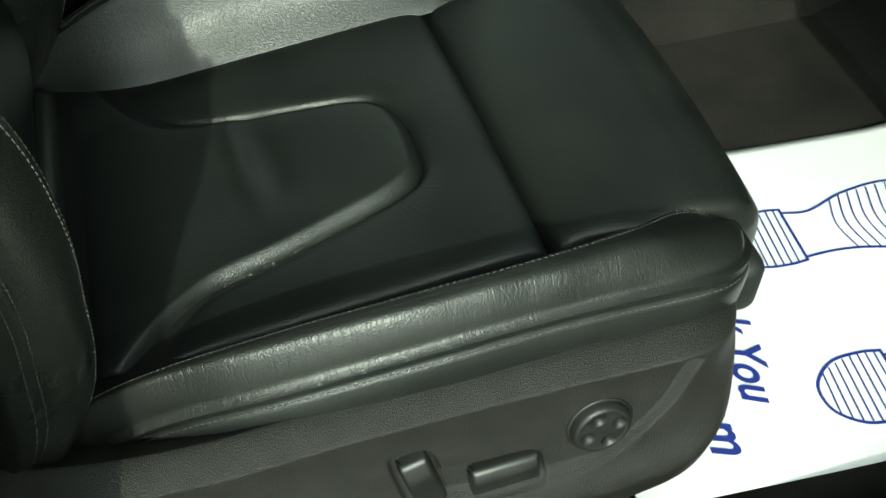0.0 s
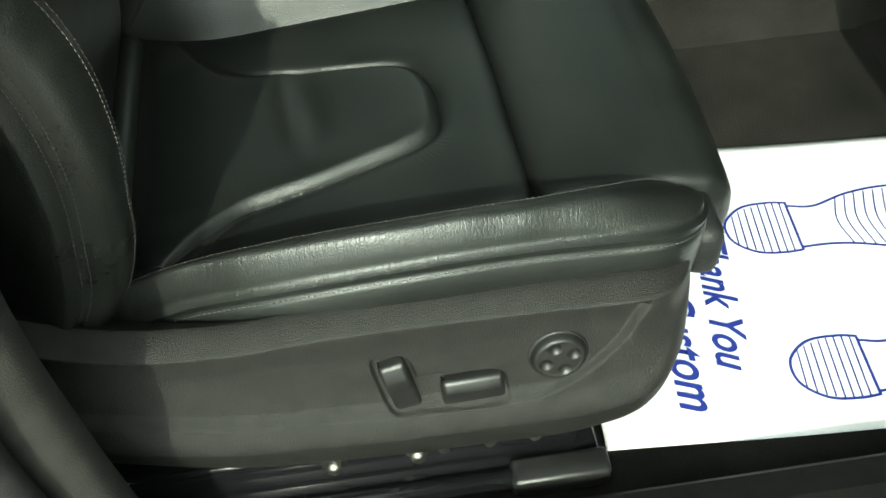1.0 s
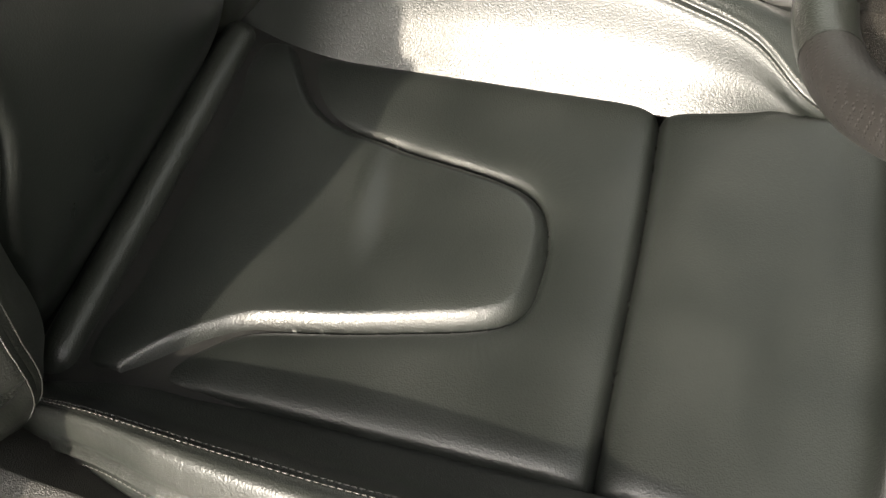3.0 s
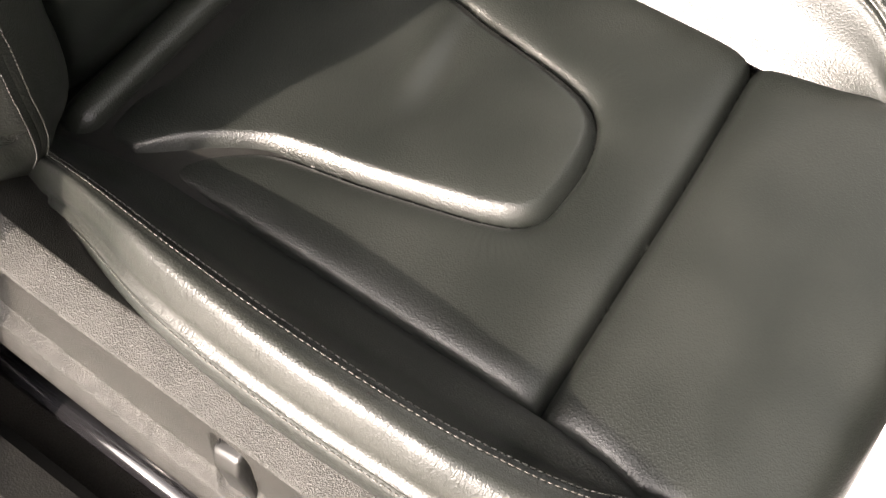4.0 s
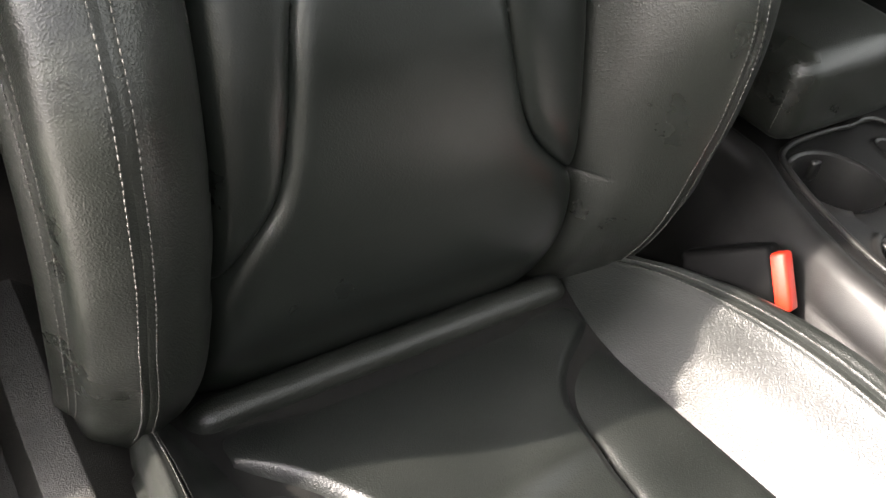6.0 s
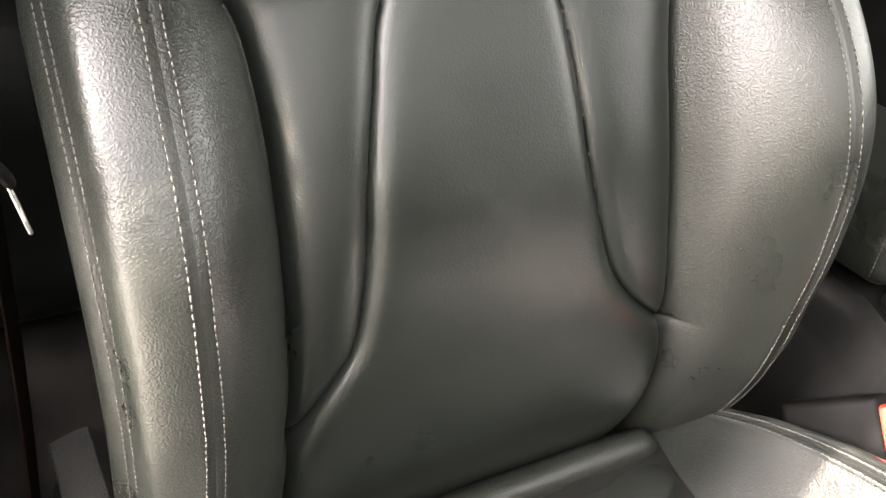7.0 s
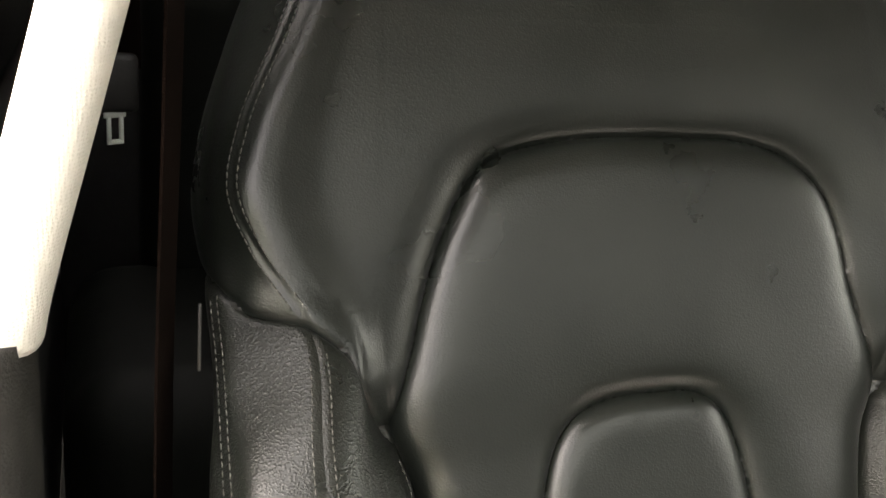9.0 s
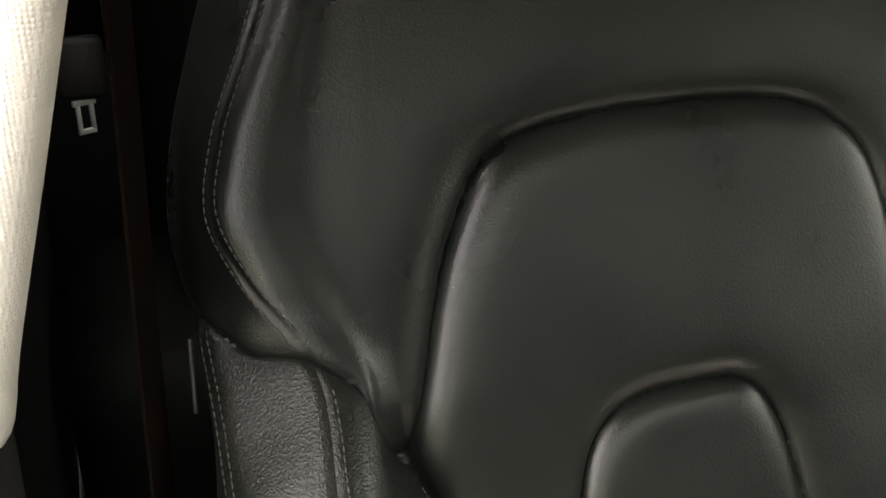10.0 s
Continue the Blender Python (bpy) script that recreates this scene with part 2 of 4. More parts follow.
def patch(us, vs, base, seams, relief, labels, outward):
    """A sewn cover: a fine grid whose points are drawn onto the seam lines, laid over a base form, pressed in along the seams and split into panels.
    Gives panel -> (verts, faces), and a function that finds the place on the finished surface."""
    n, m = len(us), len(vs)
    uv = np.stack(np.meshgrid(us, vs, indexing='ij'), -1).reshape(-1, 2)
    cell = min(us[1] - us[0], vs[1] - vs[0])
    on = np.zeros(len(uv), bool)
    for line in seams:
        d, place = nearest(uv, line)
        near = (d < 0.5 * cell) & ~on
        g = np.pad((near | on).reshape(n, m), 1)
        beside = (g[2:, 1:-1] | g[:-2, 1:-1] | g[1:-1, 2:] | g[1:-1, :-2]).reshape(-1)
        near |= (d < 0.64 * cell) & ~on & ~beside
        uv[near] = place[near]
        on |= near
    dists = [nearest(uv, line)[0] for line in seams]
    p = base(uv[:, 0], uv[:, 1])
    nor = normals(base, uv[:, 0], uv[:, 1])
    flip = (nor @ np.array(outward)).mean() < 0
    if flip:
        nor = -nor
    p = p + nor * relief(uv, dists)[:, None]
    i = np.arange(n * m).reshape(n, m)
    quads = np.stack([i[:-1, :-1], i[1:, :-1], i[1:, 1:], i[:-1, 1:]], -1).reshape(-1, 4)
    if flip:
        quads = quads[:, ::-1]
    cut = on[quads]
    faces = []
    d1, d2 = cut[:, 0] & cut[:, 2], cut[:, 1] & cut[:, 3]
    tri1, tri2 = quads[d1 & ~d2], quads[d2 & ~d1]
    plain = quads[~(d1 ^ d2)]
    faces = [(plain, 4), (np.vstack([tri1[:, [0, 1, 2]], tri1[:, [0, 2, 3]], tri2[:, [0, 1, 3]], tri2[:, [1, 2, 3]]]), 3)]
    made = {}
    for fs, k in faces:
        if not len(fs):
            continue
        names = labels(uv[fs].mean(1))
        for name in set(names):
            made.setdefault(name, []).extend(map(tuple, fs[names == name]))
    return p, made, uv, nor


def welded(verts, faces):
    """Joins points of neighbouring pieces that lie within a millimetre along their common edge."""
    bm = bmesh.new()
    vs = [bm.verts.new(v) for v in verts]
    for f in faces:
        bm.faces.new([vs[k] for k in f])
    rim = [v for v in bm.verts if v.is_boundary]
    bmesh.ops.remove_doubles(bm, verts=rim, dist=0.0012)
    bm.verts.index_update()
    out = [tuple(v.co) for v in bm.verts], [tuple(v.index for v in f.verts) for f in bm.faces]
    bm.free()
    return out


def panels(groups, parent, mats, labels=None):
    """Joins the pieces of each panel from several patches into one mesh a panel."""
    byname = {}
    for p, made, *_ in groups:
        for name, fs in made.items():
            byname.setdefault(name, []).append((p, fs))
    out = {}
    for name, pieces in byname.items():
        verts, faces = [], []
        for p, fs in pieces:
            used = np.unique(np.concatenate([np.array(f) for f in fs]))
            back = dict(zip(used.tolist(), range(len(verts), len(verts) + len(used))))
            verts.extend(p[used])
            faces.extend(tuple(back[int(k)] for k in f) for f in fs)
        plain = name.split(".")[0]
        if len(pieces) > 1:
            verts, faces = welded(np.array(verts), faces)
        out[name] = mesh_object(plain, verts, faces, mats.get(plain, BLACK_LEATHER), parent, (labels or {}).get(plain, ""))
    return out


def surface_line(result, line, lift=0.0):
    """Places on a finished patch for a line in its own coordinates."""
    p, _, uv, nor = result
    out = []
    for q in line:
        d = ((uv - q) ** 2).sum(1)
        k = np.argpartition(d, 4)[:4]
        w = 1 / (d[k] + 1e-9)
        out.append(((p[k] + lift * nor[k]) * w[:, None]).sum(0) / w.sum())
    return np.array(out)


def stitches(name, parent, line, nor=None, long=0.0032, gap=0.0013, r=0.00048):
    """A row of single thread stitches along a line of places."""
    s = np.concatenate([[0], np.cumsum(np.linalg.norm(np.diff(line, axis=0), axis=1))])
    verts, faces = [], []
    for k in range(int(s[-1] / (long + gap))):
        q = np.clip(np.array([k * (long + gap), k * (long + gap) + long]), 0, s[-1])
        a, b = [np.array([np.interp(x, s, line[:, j]) for j in range(3)]) for x in q]
        t = (b - a) / (np.linalg.norm(b - a) + 1e-9)
        n1 = np.cross(t, [0.3, 0.5, 0.8])
        n1 /= np.linalg.norm(n1)
        n2 = np.cross(t, n1)
        o = len(verts)
        mid = (a + b) / 2
        for c, rr in ((a, 0.6 * r), (mid, r), (b, 0.6 * r)):
            verts += [c + rr * (math.cos(w) * n1 + math.sin(w) * n2) for w in (0, 1.57, 3.14, 4.71)]
        for j in range(4):
            for q0 in (0, 4):
                faces.append((o + q0 + j, o + q0 + (j + 1) % 4, o + q0 + 4 + (j + 1) % 4, o + q0 + 4 + j))
        faces += [(o, o + 3, o + 2, o + 1), (o + 8, o + 9, o + 10, o + 11)]
    ob = mesh_object(name, verts, faces, THREAD, parent, "pale grey thread stitches")
    ob["kind"] = "stuff"
    return ob


def step(x, a, b):
    t = np.clip((x - a) / (b - a), 0, 1)
    return t * t * (3 - 2 * t)


def press(d, depth, width):
    """How far a sewn seam pulls the cover in, at a distance from it: a narrow crease in a wide soft fall."""
    d = np.maximum(d, 0.0)
    return -depth * (0.5 * np.exp(-(d / width) ** 1.3) + 0.5 * np.exp(-(d / (0.19 * width)) ** 1.15))


def smooth_interp(x, xs, ys):
    """A smooth curve through a few values."""
    xs, ys = np.array(xs, float), np.array(ys, float)
    s = np.gradient(ys, xs)
    k = np.clip(np.searchsorted(xs, x) - 1, 0, len(xs) - 2)
    h = xs[k + 1] - xs[k]
    t = np.clip((x - xs[k]) / h, 0, 1)
    return ((2 * t ** 3 - 3 * t ** 2 + 1) * ys[k] + (t ** 3 - 2 * t ** 2 + t) * h * s[k] + (3 * t ** 2 - 2 * t ** 3) * ys[k + 1] + (t ** 3 - t ** 2) * h * s[k + 1])


# ---- the driver's seat ----
seat = tagged(new("car_seat"), "black leather power sport seat with pale double stitching", "car seat")

# cushion: the middle, from the backrest to the front edge
CENTRE_V = [-0.10, -0.03, 0.02, 0.12, 0.22, 0.31, 0.39, 0.445, 0.474, 0.492, 0.515, 0.575]
CENTRE_Y = [-0.10, -0.03, 0.02, 0.12, 0.22, 0.31, 0.39, 0.445, 0.474, 0.488, 0.493, 0.485]
CENTRE_Z = [0.196, 0.206, 0.212, 0.223, 0.233, 0.242, 0.248, 0.247, 0.240, 0.226, 0.205, 0.14]
HALF = 0.155


def cushion_z(y):
    return smooth_interp(y, [-0.10, -0.03, 0.02, 0.12, 0.22, 0.31, 0.39, 0.435, 0.47], [0.196, 0.206, 0.212, 0.223, 0.233, 0.242, 0.248, 0.247, 0.24])


def cushion_base(u, v):
    wide = 1 + np.where(u > 0, 0.10, 0.20) * step(v, 0.31, 0.47)
    y = smooth_interp(v, CENTRE_V, CENTRE_Y) - 0.004 * (u / HALF) ** 2 * step(v, 0.40, 0.48)
    return np.stack([u * wide * np.where(u < 0, 1.035, 1.0), y, smooth_interp(v, CENTRE_V, CENTRE_Z)], 1)


PAD = [(0.156, 0.008), (0.137, 0.025), (0.119, 0.043), (0.102, 0.067), (0.094, 0.095), (0.086, 0.133), (0.074, 0.180), (0.065, 0.213), (0.055, 0.236), (0.040, 0.248), (0.018, 0.2505), (-0.009, 0.250), (-0.032, 0.2445), (-0.046, 0.236), (-0.056, 0.222), (-0.064, 0.195), (-0.072, 0.148), (-0.082, 0.094), (-0.090, 0.062), (-0.112, 0.034), (-0.156, 0.007)]
pad_line = soft_line(PAD)
cross_line = curve_points([(-0.156, 0.304), (-0.05, 0.3105), (0.05, 0.313), (0.156, 0.316)], 0.0012)
roll_line = curve_points([(-0.156, -0.034), (0.156, -0.034)], 0.0012)
pad_poly = np.vstack([pad_line, [(-0.2, -0.034), (0.2, -0.034)]])


def cushion_relief(uv, d):
    u, v = uv[:, 0], uv[:, 1]
    edge = HALF - np.abs(u)
    h = press(d[0], 0.0105, 0.0105) + press(d[1], 0.017, 0.013) - 0.005 * np.exp(-(d[1] / 0.0028) ** 1.2) + press(d[2], 0.014, 0.012)
    h += press(edge, 0.0105, 0.009) * (1 - step(v, 0.36, 0.42)) * (0.45 + 0.55 * step(v, 0.01, 0.07)) - 0.034 * np.exp(-(np.maximum(edge, 0) / 0.006) ** 1.4) * step(v, 0.38, 0.44)
    h += (0.005 + 0.004 * step(np.abs(u), 0.09, 0.13)) * inside(uv, pad_poly) * step(d[0], 0.0, 0.012)
    # the seat's soft hollow and a fold left by use
    h += -0.006 * np.exp(-(u / 0.07) ** 2 - ((v - 0.11) / 0.08) ** 2)
    h += 0.0050 * np.exp(-((v - 0.112 - 0.10 * u) / 0.010) ** 2 - ((u + 0.02) / 0.042) ** 2) - 0.0046 * np.exp(-((v - 0.132 - 0.10 * u) / 0.014) ** 2 - ((u + 0.02) / 0.042) ** 2)
    # fine puckers round the pad's front corners
    for side in (-1, 1):
        du, dv = u - 0.040 * side, v - 0.212
        rad, ang = np.hypot(du, dv), np.arctan2(dv, du * side)
        fan = np.exp(-((rad - 0.042) / 0.010) ** 2) * np.exp(-((ang - 0.5) / 0.6) ** 2)
        h += 0.0002 * np.sin(ang * 64 + 0.7 * np.sin(rad * 190) + 1.5 * np.sin(ang * 9) + side) * fan
    h += 0.004 * np.cos(u / HALF * 1.5) * step(v, 0.315, 0.35)
    h += -0.02 * step(-v, 0.038, 0.052)
    return h


def cushion_labels(q):
    pad = inside(q, pad_poly)
    return np.where(q[:, 1] > np.interp(q[:, 0], cross_line[:, 0], cross_line[:, 1]), "thigh_cushion", np.where(pad, "cushion_pad", "cushion_insert"))


mid = patch(np.linspace(-HALF, HALF, 249), np.linspace(-0.095, 0.573, 535), cushion_base, [pad_line, cross_line, roll_line], cushion_relief, cushion_labels, (0, 0.1, 1))
panels([mid], seat, {p: SEAT_LEATHER for p in ("cushion_pad", "cushion_insert", "thigh_cushion")}, {"cushion_pad": "raised tongue-shaped black leather pad", "thigh_cushion": "smooth black leather front thigh panel"})

mesh_object("cushion_roll", *sweep([(-0.168, -0.053, 0.196), (-0.160, -0.0505, 0.2065), (-0.150, -0.0495, 0.2105), (-0.06, -0.0485, 0.2125), (0.06, -0.0475, 0.2125), (0.145, -0.0475, 0.2105), (0.1555, -0.0485, 0.2065), (0.163, -0.051, 0.196)], ring(0.0142, 0.0132, 28), step=0.003), BLACK_LEATHER, seat, "narrow leather roll before the backrest")

# cushion bolsters
rim_vs = np.linspace(-0.098, 0.46, 240)
CUSHION_RIM = -0.0098 * (0.6 + 0.4 * step(rim_vs, 0.01, 0.07)) - 0.006 * step(rim_vs, 0.36, 0.42)
BY = [-0.10, -0.04, 0.02, 0.10, 0.20, 0.30, 0.36, 0.405, 0.463]
B_XS = [0.198, 0.200, 0.206, 0.214, 0.217, 0.209, 0.193, 0.167, 0.163]
B_ZS = [0.226, 0.243, 0.270, 0.292, 0.303, 0.299, 0.286, 0.260, 0.238]
B_XP = [0.212, 0.216, 0.224, 0.242, 0.249, 0.245, 0.243, 0.242, 0.242]
B_ZP = [0.190, 0.212, 0.240, 0.268, 0.283, 0.281, 0.276, 0.273, 0.268]


def hermite(u, knots, values):
    """Places along a section: knots on u, values a list of arrays (n, 2), one for each knot."""
    knots = np.array(knots)
    vals = np.stack(values, 0)
    slope = np.zeros_like(vals)
    slope[1:-1] = (vals[2:] - vals[:-2]) / (knots[2:] - knots[:-2])[:, None, None]
    slope[0] = (vals[1] - vals[0]) / (knots[1] - knots[0])
    slope[-1] = (vals[-1] - vals[-2]) / (knots[-1] - knots[-2])
    k = np.clip(np.searchsorted(knots, u) - 1, 0, len(knots) - 2)
    h = (knots[k + 1] - knots[k])
    t = ((u - knots[k]) / h)[:, None]
    h = h[:, None]
    i = np.arange(len(u))
    a, b, sa, sb = vals[k, i], vals[k + 1, i], slope[k, i], slope[k + 1, i]
    return (2 * t ** 3 - 3 * t ** 2 + 1) * a + (t ** 3 - 2 * t ** 2 + t) * h * sa + (3 * t ** 2 - 2 * t ** 3) * b + (t ** 3 - t ** 2) * h * sb


BOL_U = [0.0, 0.045, 0.097, 0.120, 0.142, 0.162, 0.200]


def bolster_base(sign):
    def f(u, v):
        zi = cushion_z(v)
        xs, zs, xp, zp = [smooth_interp(v, BY, c) for c in (B_XS, B_ZS, B_XP, B_ZP)]
        a = np.stack([HALF + 0 * v, zi + np.interp(v, rim_vs, CUSHION_RIM)], 1)
        s = np.stack([xs, zs], 1)
        p = np.stack([xp, zp], 1)
        inner = a * 0.52 + s * 0.48 + np.stack([0.004 + 0 * v, -0.004 + 0 * v], 1)
        top = (s + p) / 2 + np.stack([0 * v, 0.017 - 0.007 * step(v, 0.36, 0.43)], 1)
        low = p + np.stack([0.006 + 0 * v, -0.022 + 0 * v], 1)
        end = p + np.stack([-0.002 + 0 * v, -0.075 + 0 * v], 1)
        q = hermite(u, BOL_U, [a, inner, s, top, p, low, end])
        close = np.sqrt(np.clip(1 - np.clip((v - 0.372) / 0.079, 0, 1) ** 3.3, 0, 1))
        inner_x = HALF + 0.004
        x = inner_x + (q[:, 0] - inner_x) * close + (0.018 * step(v, 0.31, 0.46) if sign < 0 else 0.0)
        z = q[:, 1] - (0.006 + 0.032 * step(0.174 - u, 0.0, 0.032)) * (1 - close) ** 1.3
        return np.stack([sign * x, v, z], 1)
    return f


stitch_v = curve_points([(0.097, -0.10), (0.097, 0.4505)], 0.0012)
pipe_v = curve_points([(0.142, -0.01), (0.142, 0.4505)], 0.0012)


def bolster_relief(uv, d):
    u, v = uv[:, 0], uv[:, 1]
    h = press(d[0], 0.0022, 0.004) + 0.0012 * np.exp(-((d[0] - 0.0045) / 0.0022) ** 2)
    h += 0.0022 * np.exp(-(d[1] / 0.0022) ** 2) - 0.0015 * np.exp(-((d[1] - 0.005) / 0.003) ** 2)
    # soft puckers across the roll
    wave = np.sin(v * 61 + 40 * u + 2.1 * np.sin(v * 23)) * np.sin(v * 37 - 55 * u + 1.3)
    h += 0.0006 * wave * step(u, 0.102, 0.114) * (1 - step(u, 0.128, 0.14)) * step(v, -0.05, 0.02)
    return h


def bolster_labels(name):
    def f(q):
        return np.where(q[:, 0] > 0.142, "cushion_bolster_side", np.where(q[:, 0] > 0.097, "cushion_bolster_roll", "cushion_bolster_face"))
    return f


bolster_us = np.concatenate([np.linspace(0, 0.085, 33)[:-1], np.linspace(0.085, 0.109, 18)[:-1], np.linspace(0.109, 0.134, 11)[:-1], np.linspace(0.134, 0.152, 19)[:-1], np.linspace(0.152, 0.200, 16)])
bolster_vs = np.concatenate([np.linspace(-0.098, 0.434, 232)[:-1], 0.434 + 0.0164 * np.sin(np.linspace(0, math.pi / 2, 26))])
for sign, name in ((1, "outboard"), (-1, "inboard")):
    res = patch(bolster_us, bolster_vs, bolster_base(sign), [stitch_v, pipe_v], bolster_relief, bolster_labels(name), (0, 0, 1))
    panels([res], seat, {"cushion_bolster_roll": CREASED_LEATHER if sign > 0 else SEAT_LEATHER, "cushion_bolster_face": SEAT_LEATHER, "cushion_bolster_side": SEAT_LEATHER}, {})
    for du in (-0.0042, 0.0042):
        stitches("bolster_stitching", seat, surface_line(res, np.stack([np.full(260, 0.097 + du), np.linspace(-0.09, 0.440, 260)], 1), 0.0004))
    stitches("piping_stitching", seat, surface_line(res, np.stack([np.full(260, 0.149), np.linspace(0.0, 0.4495, 260)], 1), 0.0004))

# backrest
SPINE_Z = [0.19, 0.22, 0.28, 0.352, 0.45, 0.598, 0.71, 0.80, 0.90, 0.95]
SPINE_Y = [-0.078, -0.060, -0.036, -0.036, -0.057, -0.113, -0.157, -0.191, -0.226, -0.245]
SEAM_Z = [0.19, 0.30, 0.40, 0.45, 0.50, 0.53, 0.55, 0.575, 0.592, 0.615, 0.70, 0.80, 0.95]
SEAM_X = [0.154, 0.149, 0.1445, 0.1440, 0.1445, 0.1460, 0.1480, 0.1530, 0.1605, 0.166, 0.166, 0.160, 0.150]
LEAN = np.array([0.0, 0.945, 0.327])


def spine(z):
    return smooth_interp(z, SPINE_Z, SPINE_Y)


def seam_x(z):
    return smooth_interp(z, SEAM_Z, SEAM_X)


BU = 0.15


def back_mid_base(u, v):
    return np.stack([u / BU * seam_x(v), spine(v), v], 1)


def to_u(half):
    half = np.array(half, float)
    return np.stack([half[:, 0] / seam_x(half[:, 1]) * BU, half[:, 1]], 1)


# both pads are a little narrower on the inboard side
TONGUE = np.array([(0.1470, 0.331), (0.1242, 0.362), (0.1075, 0.386), (0.0998, 0.411), (0.0947, 0.440), (0.0888, 0.487), (0.0803, 0.531), (0.0745, 0.561), (0.0683, 0.579), (0.0589, 0.592), (0.0470, 0.600), (0.0280, 0.605), (0.0, 0.606), (-0.0240, 0.605), (-0.0400, 0.598), (-0.0500, 0.583), (-0.0565, 0.564), (-0.0625, 0.530), (-0.0690, 0.480), (-0.0780, 0.433), (-0.0887, 0.399), (-0.1072, 0.373), (-0.1470, 0.339)])
SHIELD = np.array([(0.1660, 0.588), (0.1530, 0.628), (0.1425, 0.662), (0.1335, 0.687), (0.1235, 0.706), (0.1105, 0.726), (0.0940, 0.737), (0.0700, 0.7435), (0.0350, 0.7475), (0.0, 0.7487), (-0.0350, 0.748), (-0.0660, 0.7465), (-0.0980, 0.739), (-0.1180, 0.727), (-0.1315, 0.711), (-0.1405, 0.686), (-0.1480, 0.648), (-0.1640, 0.592)])
tongue_line, shield_line = soft_line(to_u(TONGUE)), soft_line(to_u(SHIELD))
tongue_poly = np.vstack([tongue_line, [(-0.2, 0.18), (0.2, 0.18)]])
shield_poly = np.vstack([shield_line, [(-0.2, 0.18), (0.2, 0.18)]])


def back_mid_relief(uv, d):
    u, v = uv[:, 0], uv[:, 1]
    edge = BU - np.abs(u)
    low = 1 - step(v, 0.575, 0.630)
    in_pad, in_shield = inside(uv, tongue_poly), inside(uv, shield_poly)
    h = press(d[0], 0.0040, 0.006) + press(d[1], 0.0045, 0.007)
    h += press(edge, 0.017, 0.017) * low
    # the cover round each pad rolls down into the seam from further out than the pad itself
    h -= 0.0060 * np.exp(-d[0] / np.where(in_pad, 0.006, 0.010)) + 0.0075 * np.exp(-d[1] / np.where(in_shield, 0.007, 0.014)) * step(v, 0.56, 0.64)
    h += 0.003 * (u / BU) ** 2 * (1 - low)
    return h


def back_mid_labels(q):
    return np.where(inside(q, tongue_poly), "backrest_pad", np.where(inside(q, shield_poly), "backrest_panel", "shoulder_panel"))


back_vs = np.linspace(0.195, 0.95, 571)
back_mid = patch(np.linspace(-BU, BU, 231), back_vs, back_mid_base, [tongue_line, shield_line], back_mid_relief, back_mid_labels, LEAN)

rim_low = 1 - step(back_vs, 0.575, 0.630)
BACK_RIM = -0.016 * rim_low + 0.002 * (1 - rim_low)
SIDE_Z = [0.19, 0.27, 0.34, 0.40, 0.447, 0.49, 0.55, 0.60, 0.655, 0.69, 0.72, 0.75, 0.80, 0.87, 0.95]
C_X = [0.183, 0.184, 0.188, 0.190, 0.1925, 0.193, 0.192, 0.1905, 0.1925, 0.2180, 0.2300, 0.2235, 0.1995, 0.170, 0.150]
C_P = [0.014, 0.022, 0.035, 0.052, 0.064, 0.067, 0.056, 0.035, 0.0105, 0.0115, 0.0120, 0.0105, 0.0075, 0.003, -0.002]
S_X = [0.2085, 0.209, 0.2125, 0.2145, 0.2165, 0.2165, 0.2155, 0.2125, 0.2108, 0.2335, 0.2450, 0.2385, 0.2145, 0.185, 0.165]
S_P = [0.028, 0.035, 0.049, 0.067, 0.0785, 0.081, 0.069, 0.0465, 0.0150, 0.0080, 0.0060, 0.0040, 0.001, -0.004, -0.010]
O_X = [0.240, 0.243, 0.2465, 0.2495, 0.2525, 0.2550, 0.2560, 0.2552, 0.2545, 0.2575, 0.2595, 0.2545, 0.2375, 0.208, 0.180]
O_P = [-0.030, -0.004, 0.014, 0.0335, 0.0464, 0.0525, 0.042, 0.0205, -0.0065, -0.022, -0.029, -0.030, -0.032, -0.034, -0.038]
SIDE_U = [0.0, 0.030, 0.070, 0.095, 0.120, 0.140, 0.162, 0.230]


def back_side_base(sign):
    def f(u, v):
        cx, cp, sx, sp, ox, op = [smooth_interp(v, SIDE_Z, c) for c in (C_X, C_P, S_X, S_P, O_X, O_P)]
        x0 = seam_x(v)
        low, low_m = 1 - step(v, 0.575, 0.63), 1 - step(v, 0.565, 0.612)
        a = np.stack([x0, np.interp(v, back_vs, BACK_RIM)], 1)
        c, s, o = [np.stack(w, 1) for w in ((cx, cp), (sx, sp), (ox, op))]
        m = a * 0.5 + c * 0.5 + np.stack([-0.004 * low, 0.004 * low], 1)
        m[:, 1] = m[:, 1] * low_m + (a[:, 1] + 0.30 * (c[:, 1] - a[:, 1])) * (1 - low_m)
        end = np.stack([ox - 0.032, op - 0.085], 1)
        b = 0.42 * s + 0.58 * o + np.stack([0.005 * low + 0.002, 0.007 * low + 0.002], 1)
        w = o + np.stack([0.006 * low + 0.001, -0.020 + 0 * v], 1)
        q = hermite(u, SIDE_U, [a, m, c, s, b, o, w, end])
        return np.stack([sign * q[:, 0], spine(v) + q[:, 1] * LEAN[1], v + q[:, 1] * LEAN[2]], 1)
    return f


